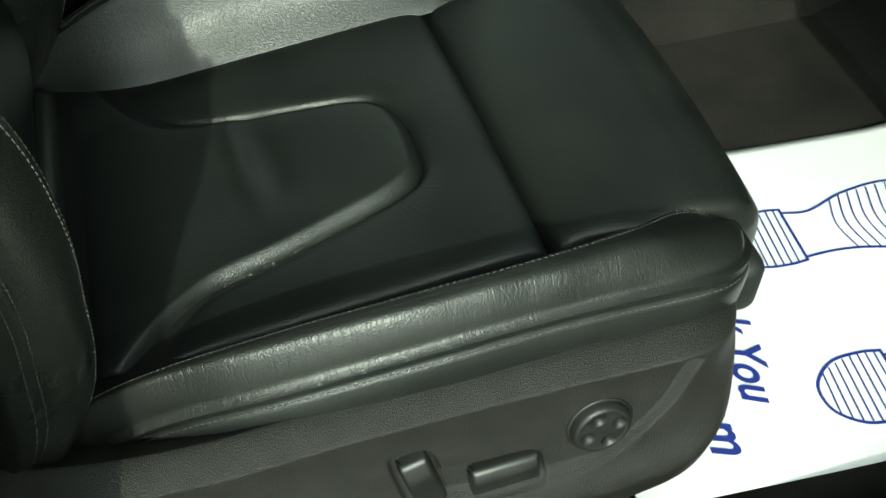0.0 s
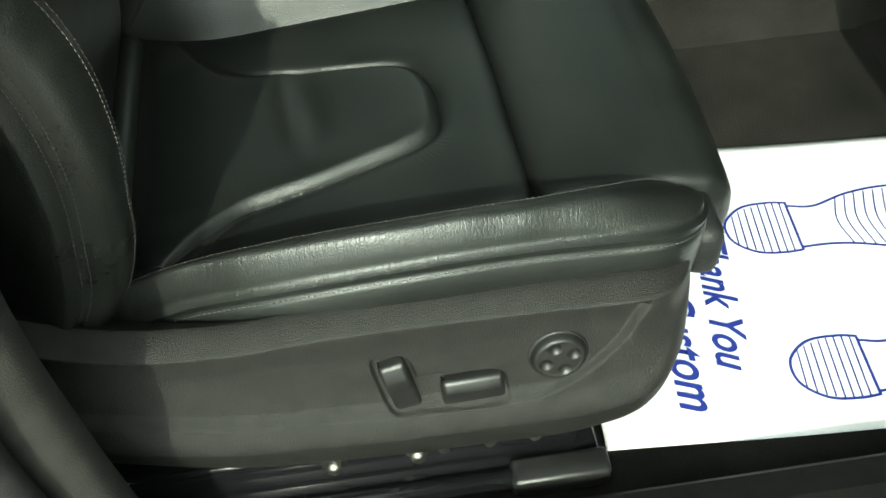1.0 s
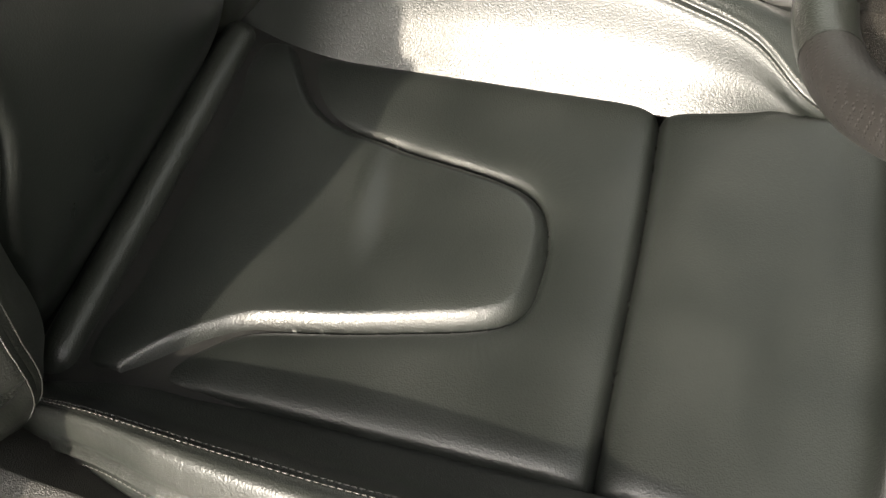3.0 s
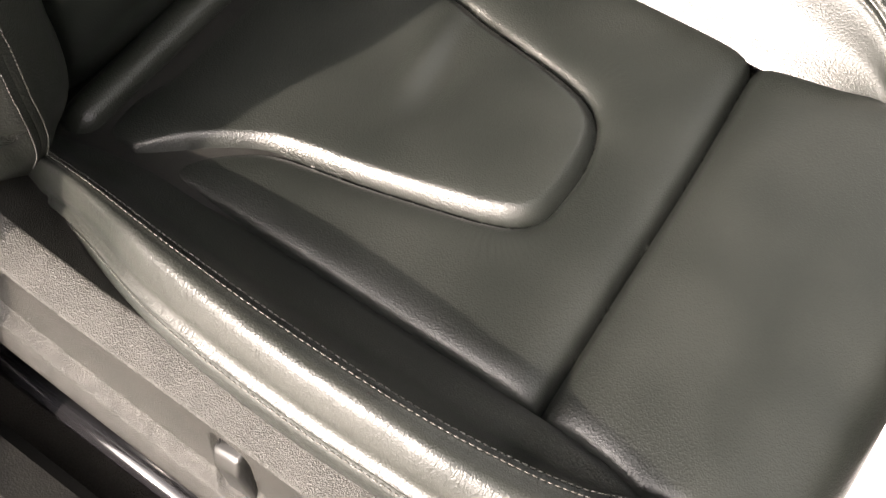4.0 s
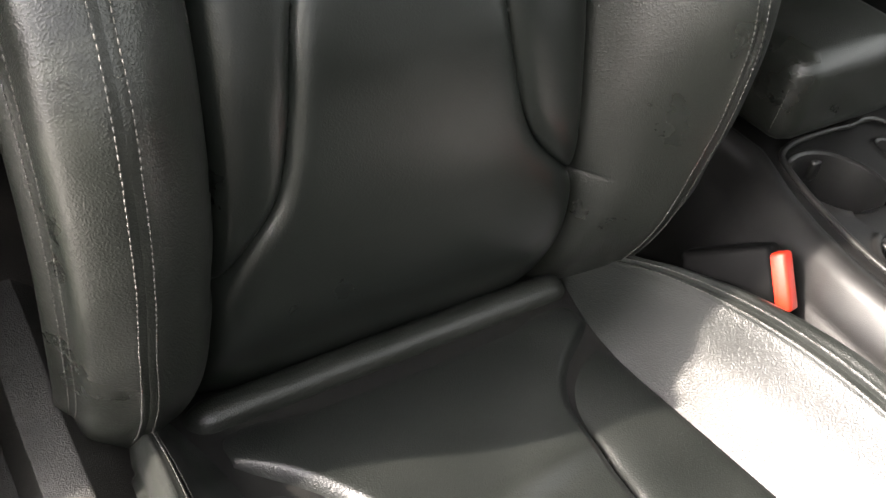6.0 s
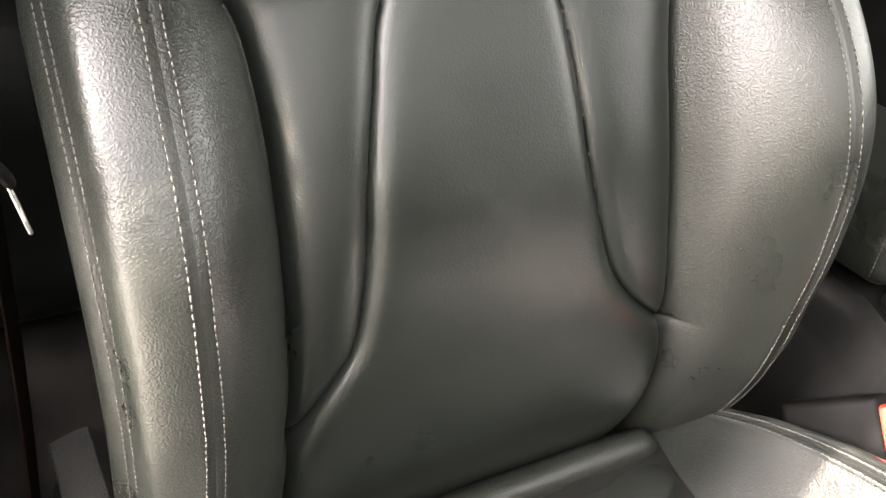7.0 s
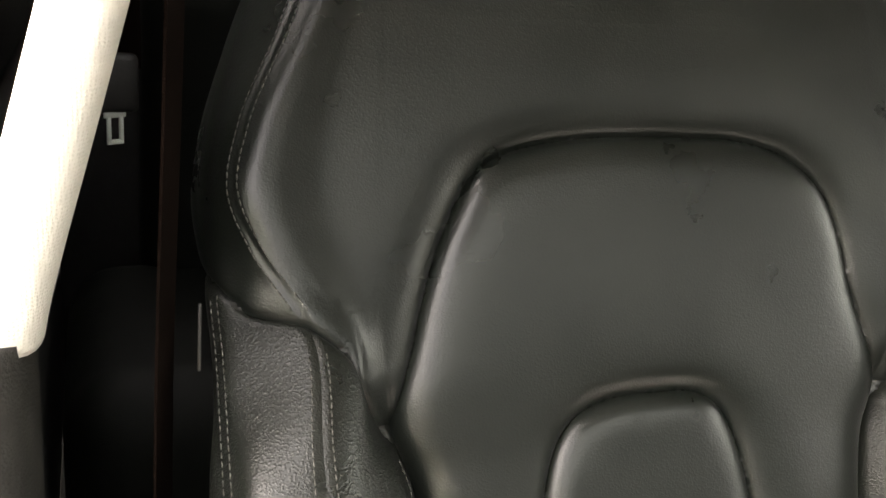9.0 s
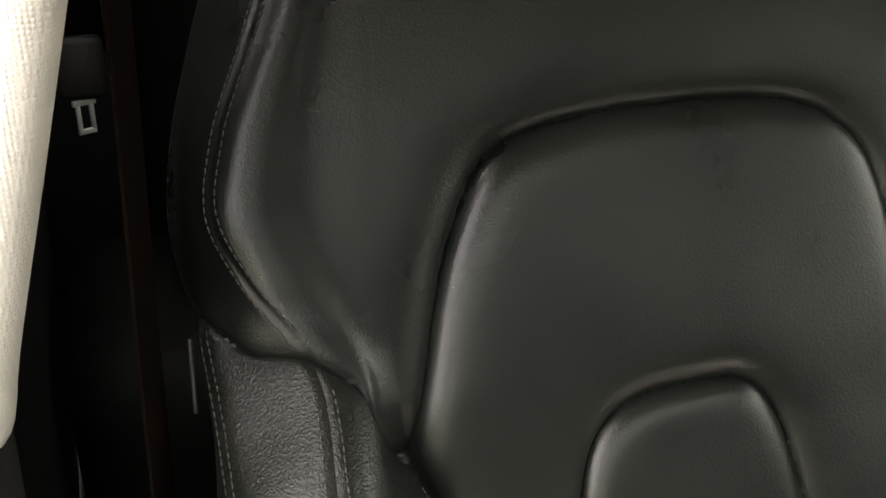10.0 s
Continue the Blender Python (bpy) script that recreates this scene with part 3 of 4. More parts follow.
diag = curve_points([(0.0, 0.590), (0.030, 0.614), (0.070, 0.640), (0.095, 0.6545), (0.120, 0.661), (0.140, 0.675), (0.232, 0.705)], 0.0012)
front_st, outer_st = curve_points([(0.095, 0.19), (0.095, 0.95)], 0.0012), curve_points([(0.140, 0.19), (0.140, 0.674)], 0.0012)


def back_side_relief(uv, d):
    u, v = uv[:, 0], uv[:, 1]
    h = press(d[0], 0.0055, 0.007) * (0.3 + 0.7 * step(u, 0.0, 0.014)) + press(d[1], 0.0008, 0.003) + press(d[2], 0.0010, 0.004)
    h += 0.0003 * np.exp(-((d[1] - 0.0045) / 0.0022) ** 2)
    h += 0.0010 * np.sin(v * 95 + 20 * u) * step(u, 0.095, 0.11) * (1 - step(u, 0.125, 0.14)) * (1 - step(v, 0.30, 0.42))
    return h


def back_side_labels(name):
    def f(q):
        above = q[:, 1] > np.interp(q[:, 0], diag[:, 0], diag[:, 1])
        return np.where(above, "shoulder_panel", np.where(q[:, 0] > 0.095, "backrest_bolster_roll." + name, "backrest_bolster_face." + name))
    return f


side_us = np.concatenate([np.linspace(0, 0.095, 40)[:-1], np.linspace(0.095, 0.140, 20)[:-1], np.linspace(0.140, 0.230, 24)])
sides = []
for sign, name in ((1, "outboard"), (-1, "inboard")):
    res = patch(side_us, back_vs, back_side_base(sign), [diag, front_st, outer_st], back_side_relief, back_side_labels(name), LEAN)
    # sew the side to the middle, edge to edge
    rim_p = back_mid[0].reshape(231, len(back_vs), 3)[-1 if sign > 0 else 0]
    grid = res[0].reshape(len(side_us), len(back_vs), 3)
    grid += (rim_p - grid[0])[None] * np.exp(-(side_us / 0.020) ** 2)[:, None, None]
    sides.append(res)
    for du in (-0.0042, 0.0042):
        stitches("backrest_stitching", seat, surface_line(res, np.stack([np.full(300, 0.095 + du), np.linspace(0.24, 0.645, 300)], 1), 0.0004))
        stitches("shoulder_stitching", seat, surface_line(res, np.stack([np.full(200, 0.095 + du), np.linspace(0.662, 0.92, 200)], 1), 0.0004))
    for du in (-0.003, 0.003):
        stitches("side_stitching", seat, surface_line(res, np.stack([np.full(300, 0.140 + du), np.linspace(0.24, 0.672, 300)], 1), 0.0004))
    if sign > 0:
        stitches("seam_stitching", seat, surface_line(res, np.stack([np.full(80, 0.008), np.linspace(0.50, 0.585, 80)], 1), 0.0002))
panels([back_mid] + sides, seat, {p: BACK_LEATHER for p in ("backrest_pad", "backrest_panel", "shoulder_panel")}, {"backrest_pad": "raised tongue-shaped black leather backrest pad"})
# the hard shell behind the backrest
shell_v, shell_f = [], []
zz = np.linspace(0.20, 0.94, 30)
for z in zz:
    w = float(smooth_interp(np.array([z]), SIDE_Z, O_X)[0]) - 0.036
    y = float(spine(np.array([z]))[0])
    for a in np.linspace(0, math.pi, 13):
        shell_v.append((w * math.cos(a), y - 0.075 - 0.045 * math.sin(a), z - 0.02))
for i in range(29):
    for j in range(12):
        k = i * 13 + j
        shell_f.append((k, k + 1, k + 14, k + 13))
mesh_object("back_shell", shell_v, shell_f, SMOOTH_PLASTIC, seat, "smooth black plastic rear shell")

# side trim with the switches
TY = [-0.14, -0.097, -0.036, 0.044, 0.129, 0.259, 0.34, 0.395, 0.432]
T_TOP = [0.302, 0.288, 0.260, 0.2465, 0.2505, 0.2505, 0.2475, 0.244, 0.238]
T_BOT = [0.185, 0.165, 0.135, 0.105, 0.093, 0.087, 0.090, 0.116, 0.165]
TRIM_U = [0.0, 0.016, 0.022, 0.038, 0.044, 0.09, 0.13, 0.15, 0.158, 0.19, 0.22]


def trim_base(u, v):
    top, bot = smooth_interp(v, TY, T_TOP), smooth_interp(v, TY, T_BOT)
    one = np.ones_like(v)
    low_z = 0.132 + 0.8 * (bot - 0.09)
    mid_z = top - 0.38 * (top - low_z)
    pts = [(0.205 * one, top - 0.040), (0.2440 * one, top - 0.004), (0.2495 * one, top), (0.2715 * one, top - 0.0060), (0.2745 * one, top - 0.0105), (0.2780 * one, mid_z), (0.2880 * one, low_z + 0.026), (0.2965 * one, low_z + 0.005), (0.2985 * one, low_z - 0.006), (0.289 * one, bot), (0.258 * one, bot - 0.004)]
    q = hermite(u, TRIM_U, [np.stack(w, 1) for w in pts])
    close = np.sqrt(np.clip(1 - np.clip((v - 0.350) / 0.0825, 0, 1) ** 3.4, 0, 1))
    return np.stack([0.175 + (q[:, 0] - 0.175) * (0.12 + 0.88 * close), v, q[:, 1]], 1)


POCKETS = [(0.1125, 0.1800, 0.0252, 0.0165, -0.27), (0.1245, 0.2410, 0.0140, 0.0285, -0.22), (0.1230, 0.2090, 0.0142, 0.0230, -0.25)]


def trim_relief(uv, d):
    u, v = uv[:, 0], uv[:, 1]
    front = smooth_interp(u, [0.0, 0.04, 0.07, 0.10, 0.125, 0.145, 0.22], [0.385, 0.382, 0.3735, 0.3600, 0.3240, 0.27, 0.25])
    h = -0.007 * step(u, 0.0405, 0.050) * (1 - step(u, 0.126, 0.139)) * (1 - step(v, front - 0.0065, front + 0.002))
    sunk = np.zeros(len(uv))
    for pu, pv, hu, hv, skew in POCKETS:
        a, c = (u - pu) / hu, (v - pv - skew * (pu - u)) / hv
        sunk += 1 - step((a ** 4 + c ** 4) ** 0.25, 0.90, 1.02)
    return h - 0.0042 * np.clip(sunk, 0, 1)


trim_result = patch(np.linspace(0, 0.22, 210), np.linspace(-0.14, 0.432, 460), trim_base, [], trim_relief, lambda q: np.array(["side_trim"] * len(q)), (1, 0, 0))
trim = panels([trim_result], seat, {"side_trim": TRIM_PLASTIC}, {"side_trim": "grained black plastic side trim"})["side_trim"]
tp, _, _, tn = trim_result


def on_trim(y, z, lift=0.0):
    """A pose on the trim's face: x along the seat, z out of the face."""
    d = (tp[:, 1] - y) ** 2 + (tp[:, 2] - z) ** 2 + 10 * (tp[:, 0] < 0.26)
    k = d.argmin()
    n = Vector(tn[k])
    xa = Vector((0, 1, 0)) - n * n.y
    xa.normalize()
    ya = n.cross(xa)
    return Matrix.Translation(Vector(tp[k]) + n * lift) @ Matrix((xa, ya, n)).transposed().to_4x4()


def pad_form(w, h, t, corner=2.6, dome=0.0, n=36, m=None, skew=0.0):
    """A rounded button: a superellipse outline, raised with a rolled edge."""
    bm = bmesh.new()
    rows = []
    for f, zc in ((1.0, 0.0), (1.0, 0.55 * t), (0.95, 0.86 * t), (0.86, t), (0.5, t + dome * 0.7), (0.0, t + dome)):
        if f == 0:
            rows.append([bm.verts.new((0, 0, zc))])
            continue
        rows.append([bm.verts.new((f * w / 2 * math.copysign(abs(math.cos(a)) ** (2 / corner), math.cos(a)) + skew * f * h / 2 * math.copysign(abs(math.sin(a)) ** (2 / corner), math.sin(a)), f * h / 2 * math.copysign(abs(math.sin(a)) ** (2 / corner), math.sin(a)), zc)) for a in [2 * math.pi * i / n for i in range(n)]])
    for a, b in zip(rows, rows[1:]):
        for i in range(n):
            if len(b) == 1:
                bm.faces.new((a[i], a[(i + 1) % n], b[0]))
            else:
                bm.faces.new((a[i], a[(i + 1) % n], b[(i + 1) % n], b[i]))
    bmesh.ops.transform(bm, matrix=m or Matrix.Identity(4), verts=bm.verts)
    return bm


def dial_form(r, t, m):
    """A round four-way switch: a rolled rim, a slightly sunk face and four thumb dimples."""
    bm = bmesh.new()
    rings, n = 26, 60
    rows = [[bm.verts.new((0, 0, t))]]
    for i in range(1, rings + 1):
        f = i / rings
        row = []
        for k in range(n):
            a = 2 * math.pi * k / n
            x, y = f * r * math.cos(a), f * r * math.sin(a)
            z = t * (1 - max(0.0, (f - 0.80) / 0.20) ** 2.5) - 0.0004 * (f < 0.74)
            for q in range(4):
                b = math.pi / 2 * q + 0.35
                d = math.hypot(x - 0.52 * r * math.cos(b), y - 0.52 * r * math.sin(b)) / (0.24 * r)
                z -= 0.0026 * max(0.0, 1 - d * d)
            row.append(bm.verts.new((x, y, z)))
        rows.append(row)
    for k in range(n):
        bm.faces.new((rows[0][0], rows[1][k], rows[1][(k + 1) % n]))
    for a, b in zip(rows[1:], rows[2:]):
        for k in range(n):
            bm.faces.new((a[k], b[k], b[(k + 1) % n], a[(k + 1) % n]))
    bmesh.ops.transform(bm, matrix=m, verts=bm.verts)
    return bm


m_dial = on_trim(0.3100, 0.1855, 0.0005)
part("dial_bezel", pad_form(0.0495, 0.0495, 0.0012, 2.0, m=m_dial), SMOOTH_PLASTIC, trim)
part("lumbar_dial", dial_form(0.0232, 0.0075, m_dial), SMOOTH_PLASTIC, trim, "round four-way lumbar switch with dimples")
mA = on_trim(0.1820, 0.1735, 0.0022) @ pose(0, 0, 0, 0, 0, 13)
mB = on_trim(0.2405, 0.1600, 0.0022) @ pose(0, 0, 0, 0, 0, 2)


def rocker(w, h, t, ridge, m):
    """A rocker switch: a bevelled upper facet and a long lower face that meet in a ridge."""
    bm = bmesh.new()
    prof = [(-0.5, -0.004), (-0.46, 0.30 * t), (ridge, t), (0.44, 0.72 * t), (0.5, -0.004)]
    rows = [[bm.verts.new((sx * w / 2 * (1 - 0.10 * max(0.0, z) / t), f * h, z)) for f, z in prof] for sx in (-1, 1)]
    for k in range(4):
        bm.faces.new((rows[0][k], rows[0][k + 1], rows[1][k + 1], rows[1][k]))
    bm.faces.new(rows[0])
    bm.faces.new(rows[1][::-1])
    bmesh.ops.bevel(bm, geom=list(bm.edges), offset=0.0034, segments=4, profile=0.5, affect='EDGES')
    bmesh.ops.transform(bm, matrix=m, verts=bm.verts)
    return bm


part("backrest_switch", rocker(0.0225, 0.058, 0.0095, 0.20, mA), SMOOTH_PLASTIC, trim, "smooth upright rocker switch")
part("cushion_switch", rocker(0.053, 0.031, 0.0090, 0.12, mB), SMOOTH_PLASTIC, trim, "smooth lengthwise rocker switch")

# body under the leather, so that no gap shows
part("seat_pan", box((0.42, 0.52, 0.13), (0, 0.17, 0.145), 0.03), SMOOTH_PLASTIC, seat)
part("side_flap", box((0.045, 0.035, 0.10), (-0.243, -0.072, 0.222), 0.010, 3, turn=Euler((0, radians(20), 0)).to_matrix().to_4x4()), BLACK_LEATHER, seat, "small black leather flap below the backrest corner")
part("recliner_cover", box((0.44, 0.09, 0.10), (0, -0.115, 0.145), 0.02, 3), SMOOTH_PLASTIC, seat)
part("front_cover", box((0.06, 0.03, 0.055), (0.185, 0.449, 0.208), 0.012, 3), RUBBER, seat, "small black plastic front corner cover")

# seat rail on the sill's side
rail = tagged(new("seat_rail"), "black steel seat rail with bolts, on the carpet", "seat rail")
part("lower_channel", box((0.05, 0.46, 0.022), (0.275, 0.125, 0.028), 0.004), BLACK_METAL, rail)
part("upper_channel", box((0.030, 0.44, 0.044), (0.262, 0.115, 0.062), 0.004), BLACK_METAL, rail)
part("outer_bar", rod((0.298, -0.12, 0.034), (0.298, 0.30, 0.034), 0.011), BLACK_METAL, rail, "polished rail edge")
part("end_cap", box((0.028, 0.09, 0.026), (0.298, 0.315, 0.034), 0.005), SMOOTH_PLASTIC, rail, "black plastic rail end cap")
part("bracket", box((0.010, 0.10, 0.020), (0.276, 0.257, 0.089), 0.003), BLACK_METAL, rail, "shiny bent bracket")
for y in (0.212, 0.252, 0.292):
    part("tab", box((0.016, 0.010, 0.016), (0.280, y, 0.083), 0.003, 3, turn=Euler((radians(24), 0, 0)).to_matrix().to_4x4()), DULL_STEEL, rail, "bent steel tab")
for y in (0.117, 0.190):
    bolt = part("bolt", rod((0.272, y, 0.072), (0.289, y, 0.076), 0.0085, 0.0065, 6), DULL_STEEL, rail, "dull steel bolt")
    part("washer", rod((0.270, y, 0.0715), (0.277, y, 0.0732), 0.012, 0.012, 20), DULL_STEEL, bolt)
# Pale rod laid in for the highlight along the backrest side's piping.
part("piping_glint", rod((0.2600, -0.1687, 0.656), (0.2625, -0.1490, 0.626), 0.0010, 0.0010, 8), THREAD, seat, "thin bright edge strip on the backrest side")

# ---- the car round the seat ----
ground = mesh_object("ground", [(-400, -400, -0.32), (400, -400, -0.32), (400, 400, -0.32), (-400, 400, -0.32)], [(0, 1, 2, 3)], ASPHALT)
tagged(ground, "worn grey asphalt under the car", "ground", kind="structure")

# Unseen slab, added to throw sunlight up at the pillar and the seat.
bounce_slab = tagged(part("pavement", box((14.0, 22.0, 0.08), (7.9, 2.0, -0.30), 0.01), CONCRETE, None, smooth=False), "pale sunlit concrete pavement beside the car", "pavement", kind="structure")
floor_pan = part("floor", box((1.40, 2.5, 0.06), (-0.35, -0.05, -0.02), 0.0), CARPET, None, smooth=False)
tagged(floor_pan, "dark grey worn car carpet", "floor", kind="structure")
# carpet rising to the pedals and the bulkhead
mesh_object("trim", *sweep([(-1.0, 0.88, 0.012), (0.33, 0.88, 0.012)], [(0.02, 0), (-0.05, 0.02), (-0.16, 0.10), (-0.30, 0.28), (-0.36, 0.55), (-0.40, 0.56), (-0.40, -0.01), (0.02, -0.01)]), CARPET)
bpy.data.objects["trim"]["kind"] = "structure"
tagged(bpy.data.objects["trim"], "dark carpeted bulkhead of the footwell", "car interior")

# tunnel side: carpeted wall between footwell and console
tunnel = tagged(mesh_object("wall_tunnel", *sweep([(-0.30, -1.2, 0.01), (-0.30, 0.95, 0.01)], [(0.0, 0.0), (-0.02, 0.10), (-0.045, 0.20), (-0.38, 0.20), (-0.40, 0.0)], step=0.05), CARPET, smooth=False), "dark carpeted centre tunnel", "tunnel", kind="structure")

# sill on the door's side
sill = tagged(new("door_sill"), "dark plastic door sill with scuffed edge", "door sill", kind="structure")
SILL_BLACK = plastic("black_sill_plastic", (0.006, 0.006, 0.006), (0.010, 0.010, 0.009), 0.6, 700.0, 0.3, 0.2)
mesh_object("sill_cover", *sweep([(0.385, -1.28, 0.03), (0.385, 1.3, 0.03)], [(-0.050, 0.0), (-0.050, 0.022), (-0.042, 0.034), (-0.012, 0.046), (0.02, 0.048), (0.03, 0.040), (0.05, 0.038), (0.09, 0.02), (0.10, -0.15), (-0.05, -0.06)], step=0.05), SILL_BLACK, sill, "black plastic tread", smooth=False)
mesh_object("sill_seal", *sweep([(0.465, -0.10, 0.055), (0.465, 1.3, 0.055)], ring(0.012, 0.012), step=0.05), RUBBER, sill, "black rubber door seal")

# paper floor mat with printed shoe soles
mat_thing = tagged(new("paper_floor_mat"), "white paper floor mat printed with blue shoe soles, on the carpet", "floor mat")
MATZ = 0.020
nx, ny = 41, 54
verts, faces = [], []
for i in range(nx):
    for j in range(ny):
        s, t = i / (nx - 1), j / (ny - 1)
        y = 0.366 + 0.56 * t + 0.03 * (1 - s) * (1 - t)
        x = -0.1055 + 0.391 * s + 0.07 * (y - 0.52)
        curl = 0.012 * max(0.0, t - 0.72) ** 2 * 30 + 0.0016 * math.sin(9 * s + 5 * t) * math.sin(7 * t) + 0.002
        verts.append((x, y, MATZ - 0.006 + curl))
for i in range(nx - 1):
    for j in range(ny - 1):
        k = i * ny + j
        faces.append((k, k + ny, k + ny + 1, k + 1))
sheet_ob = mesh_object("sheet", verts, faces, PAPER, mat_thing)
sol = sheet_ob.modifiers.new("thick", 'SOLIDIFY')
sol.thickness = 0.0008


def mat_height(x, y):
    s, t = (x + 0.1055 - 0.07 * (y - 0.52)) / 0.391, (y - 0.366) / 0.56
    return MATZ - 0.006 + 0.012 * max(0.0, t - 0.72) ** 2 * 30 + 0.0016 * math.sin(9 * s + 5 * t) * math.sin(7 * t) + 0.002 + 0.0011


def on_mat(x, y):
    """The print lies askew by four degrees, as the sheet does."""
    c, s = math.cos(radians(4)), math.sin(radians(4))
    return 0.10 + c * (x - 0.10) + s * (y - 0.52), 0.52 - s * (x - 0.10) + c * (y - 0.52)


def ink_line(points, width, name="print_line"):
    """A printed stroke lying on the paper."""
    line = curve_points(points, 0.004) if len(points) > 2 else np.linspace(points[0], points[1], 12)
    tan = np.gradient(line, axis=0)
    tan /= np.linalg.norm(tan, axis=1)[:, None] + 1e-9
    side = np.stack([-tan[:, 1], tan[:, 0]], 1) * width / 2
    vs, fs = [], []
    for a, s in zip(line, side):
        for q in (a + s, a - s):
            q = on_mat(*q)
            vs.append((q[0], q[1], mat_height(*q)))
    for i in range(len(line) - 1):
        fs.append((2 * i, 2 * i + 1, 2 * i + 3, 2 * i + 2))
    return vs, fs


def shoe(cx, heel_y, w=0.074):
    """One printed sole: heel, arch and front outlines, hatched across."""
    all_v, all_f = [], []

    def put(points, width):
        vs, fs = ink_line(points, width)
        o = len(all_v)
        all_v.extend(vs)
        all_f.extend(tuple(i + o for i in f) for f in fs)
    h = w / 2
    top = heel_y + 0.076
    left = [(cx - h * 0.94, top), (cx - h, top - 0.02), (cx - h * 0.9, top - 0.05), (cx - h * 0.45, top - 0.071), (cx, heel_y), (cx + h * 0.5, top - 0.070), (cx + h * 0.92, top - 0.048), (cx + h, top - 0.02), (cx + h * 0.95, top)]
    put(left, 0.003)
    put([(cx - h * 0.98, top), (cx + h * 0.98, top)], 0.003)
    for k in range(8):
        y = heel_y + 0.010 + 0.0082 * k
        e = h * math.sqrt(max(0.0, 1 - ((top - 0.022 - y) / 0.056) ** 2)) * 0.96 if y < top - 0.022 else h * 0.97
        put([(cx - e, y + 0.002), (cx + e, y - 0.001)], 0.0016)
    put([(cx - h * 0.8, top), (cx - h * 0.72, top + 0.03), (cx - h * 1.15, top + 0.075), (cx - h * 1.32, top + 0.13), (cx - h * 0.95, top + 0.19), (cx, top + 0.215), (cx + h * 0.95, top + 0.18), (cx + h * 1.1, top + 0.12), (cx + h * 0.85, top + 0.06), (cx + h * 0.8, top + 0.03), (cx + h * 0.85, top)], 0.003)
    for k in range(13):
        y = top + 0.058 + 0.0115 * k
        a = -h * np.interp(y - top, [0.05, 0.075, 0.13, 0.19, 0.215], [0.95, 1.12, 1.28, 0.92, 0.1])
        b = h * np.interp(y - top, [0.05, 0.12, 0.18, 0.21], [0.82, 1.05, 0.9, 0.1])
        put([(cx + a, y), (cx + (a + b) / 2, y - 0.008), (cx + b, y)], 0.0016)
    return mesh_object("printed_sole", all_v, all_f, INK, mat_thing, "blue printed shoe sole outline", smooth=False)


shoe(0.0265, 0.559)
shoe(0.214, 0.575)


def words(text, x, y, size, right=False, turn=0.0):
    cu = bpy.data.curves.new("printed_word", 'FONT')
    cu.body, cu.size, cu.shear, cu.offset = text, size, 0.35, 0.0009
    cu.align_x = 'RIGHT' if right else 'LEFT'
    ob = new("temp_text", cu)
    me = bpy.data.meshes.new_from_object(ob.evaluated_get(bpy.context.evaluated_depsgraph_get()))
    bpy.data.objects.remove(ob)
    c, s = math.cos(turn), math.sin(turn)
    for v in me.vertices:
        px, py = x + c * v.co.x * 0.85 - s * v.co.y, y + s * v.co.x * 0.85 + c * v.co.y
        px, py = on_mat(px, py)
        v.co = (px, py, mat_height(px, py) + 0.0004)
    me.materials.clear()
    me.materials.append(INK)
    w = new("printed_word", me)
    w.parent = mat_thing
    w["label"] = "blue printed words"
    return w


words("Thank You", 0.204, 0.504, 0.048, True, -0.10)
words("Custom", 0.249, 0.457, 0.054, True, -0.03)

# centre console
PALE_PANEL = plastic("pale_satin_plastic", (0.42, 0.42, 0.42), (0.47, 0.47, 0.46), 0.4, 900.0, 0.1)
console = tagged(new("centre_console"), "black soft-touch centre console with cup holders", "console")


RIDGE_Y, RIDGE_X = [-0.6, -0.021, 0.033, 0.076, 0.119, 0.165, 0.212, 0.42], [-0.345, -0.332, -0.305, -0.291, -0.283, -0.280, -0.278, -0.276]


def console_section(y):
    """From the foot of its seat side over the ridge and the top."""
    x = float(np.interp(y, RIDGE_Y, RIDGE_X))
    return [(x + 0.040, 0.14), (x + 0.030, 0.22), (x + 0.019, 0.280), (x + 0.016, 0.2825), (x + 0.014, 0.290), (x + 0.006, 0.313), (x - 0.003, 0.323), (x - 0.010, 0.325), (x - 0.017, 0.323), (x - 0.021, 0.317)]


cv, cf = [], []
ys = np.linspace(-0.55, 0.42, 60)
for y in ys:
    cv += [(a, y, b) for a, b in console_section(y)]
for i in range(59):
    for j in range(9):
        k = i * 10 + j
        cf.append((k, k + 10, k + 11, k + 1))
mesh_object("side_panel", cv, cf, CONSOLE_PLASTIC, console, "smooth black console side with rounded ridge")

# the top deck with a round cup holder and a slot cut through it
CUP, CUP_R = (-0.383, 0.035), 0.041


def circle(cx, cy, r):
    return np.array([(cx + r * math.cos(a), cy + r * math.sin(a)) for a in np.linspace(0, 2 * math.pi, 260)])


CUP2, CUP2_R = (-0.372, 0.146), 0.046
bridge_ring = np.array([(-0.405, 0.02), (-0.358, 0.02), (-0.352, 0.16), (-0.398, 0.16)])
slot_ring = curve_points([(-0.512, 0.02), (-0.468, 0.02), (-0.468, 0.19), (-0.512, 0.19), (-0.512, 0.02)], 0.0015)
cup_ring, cup2_ring = circle(*CUP, CUP_R), circle(*CUP2, CUP2_R)


def deck_base(u, v):
    return np.stack([u, v, np.full_like(u, 0.318)], 1)


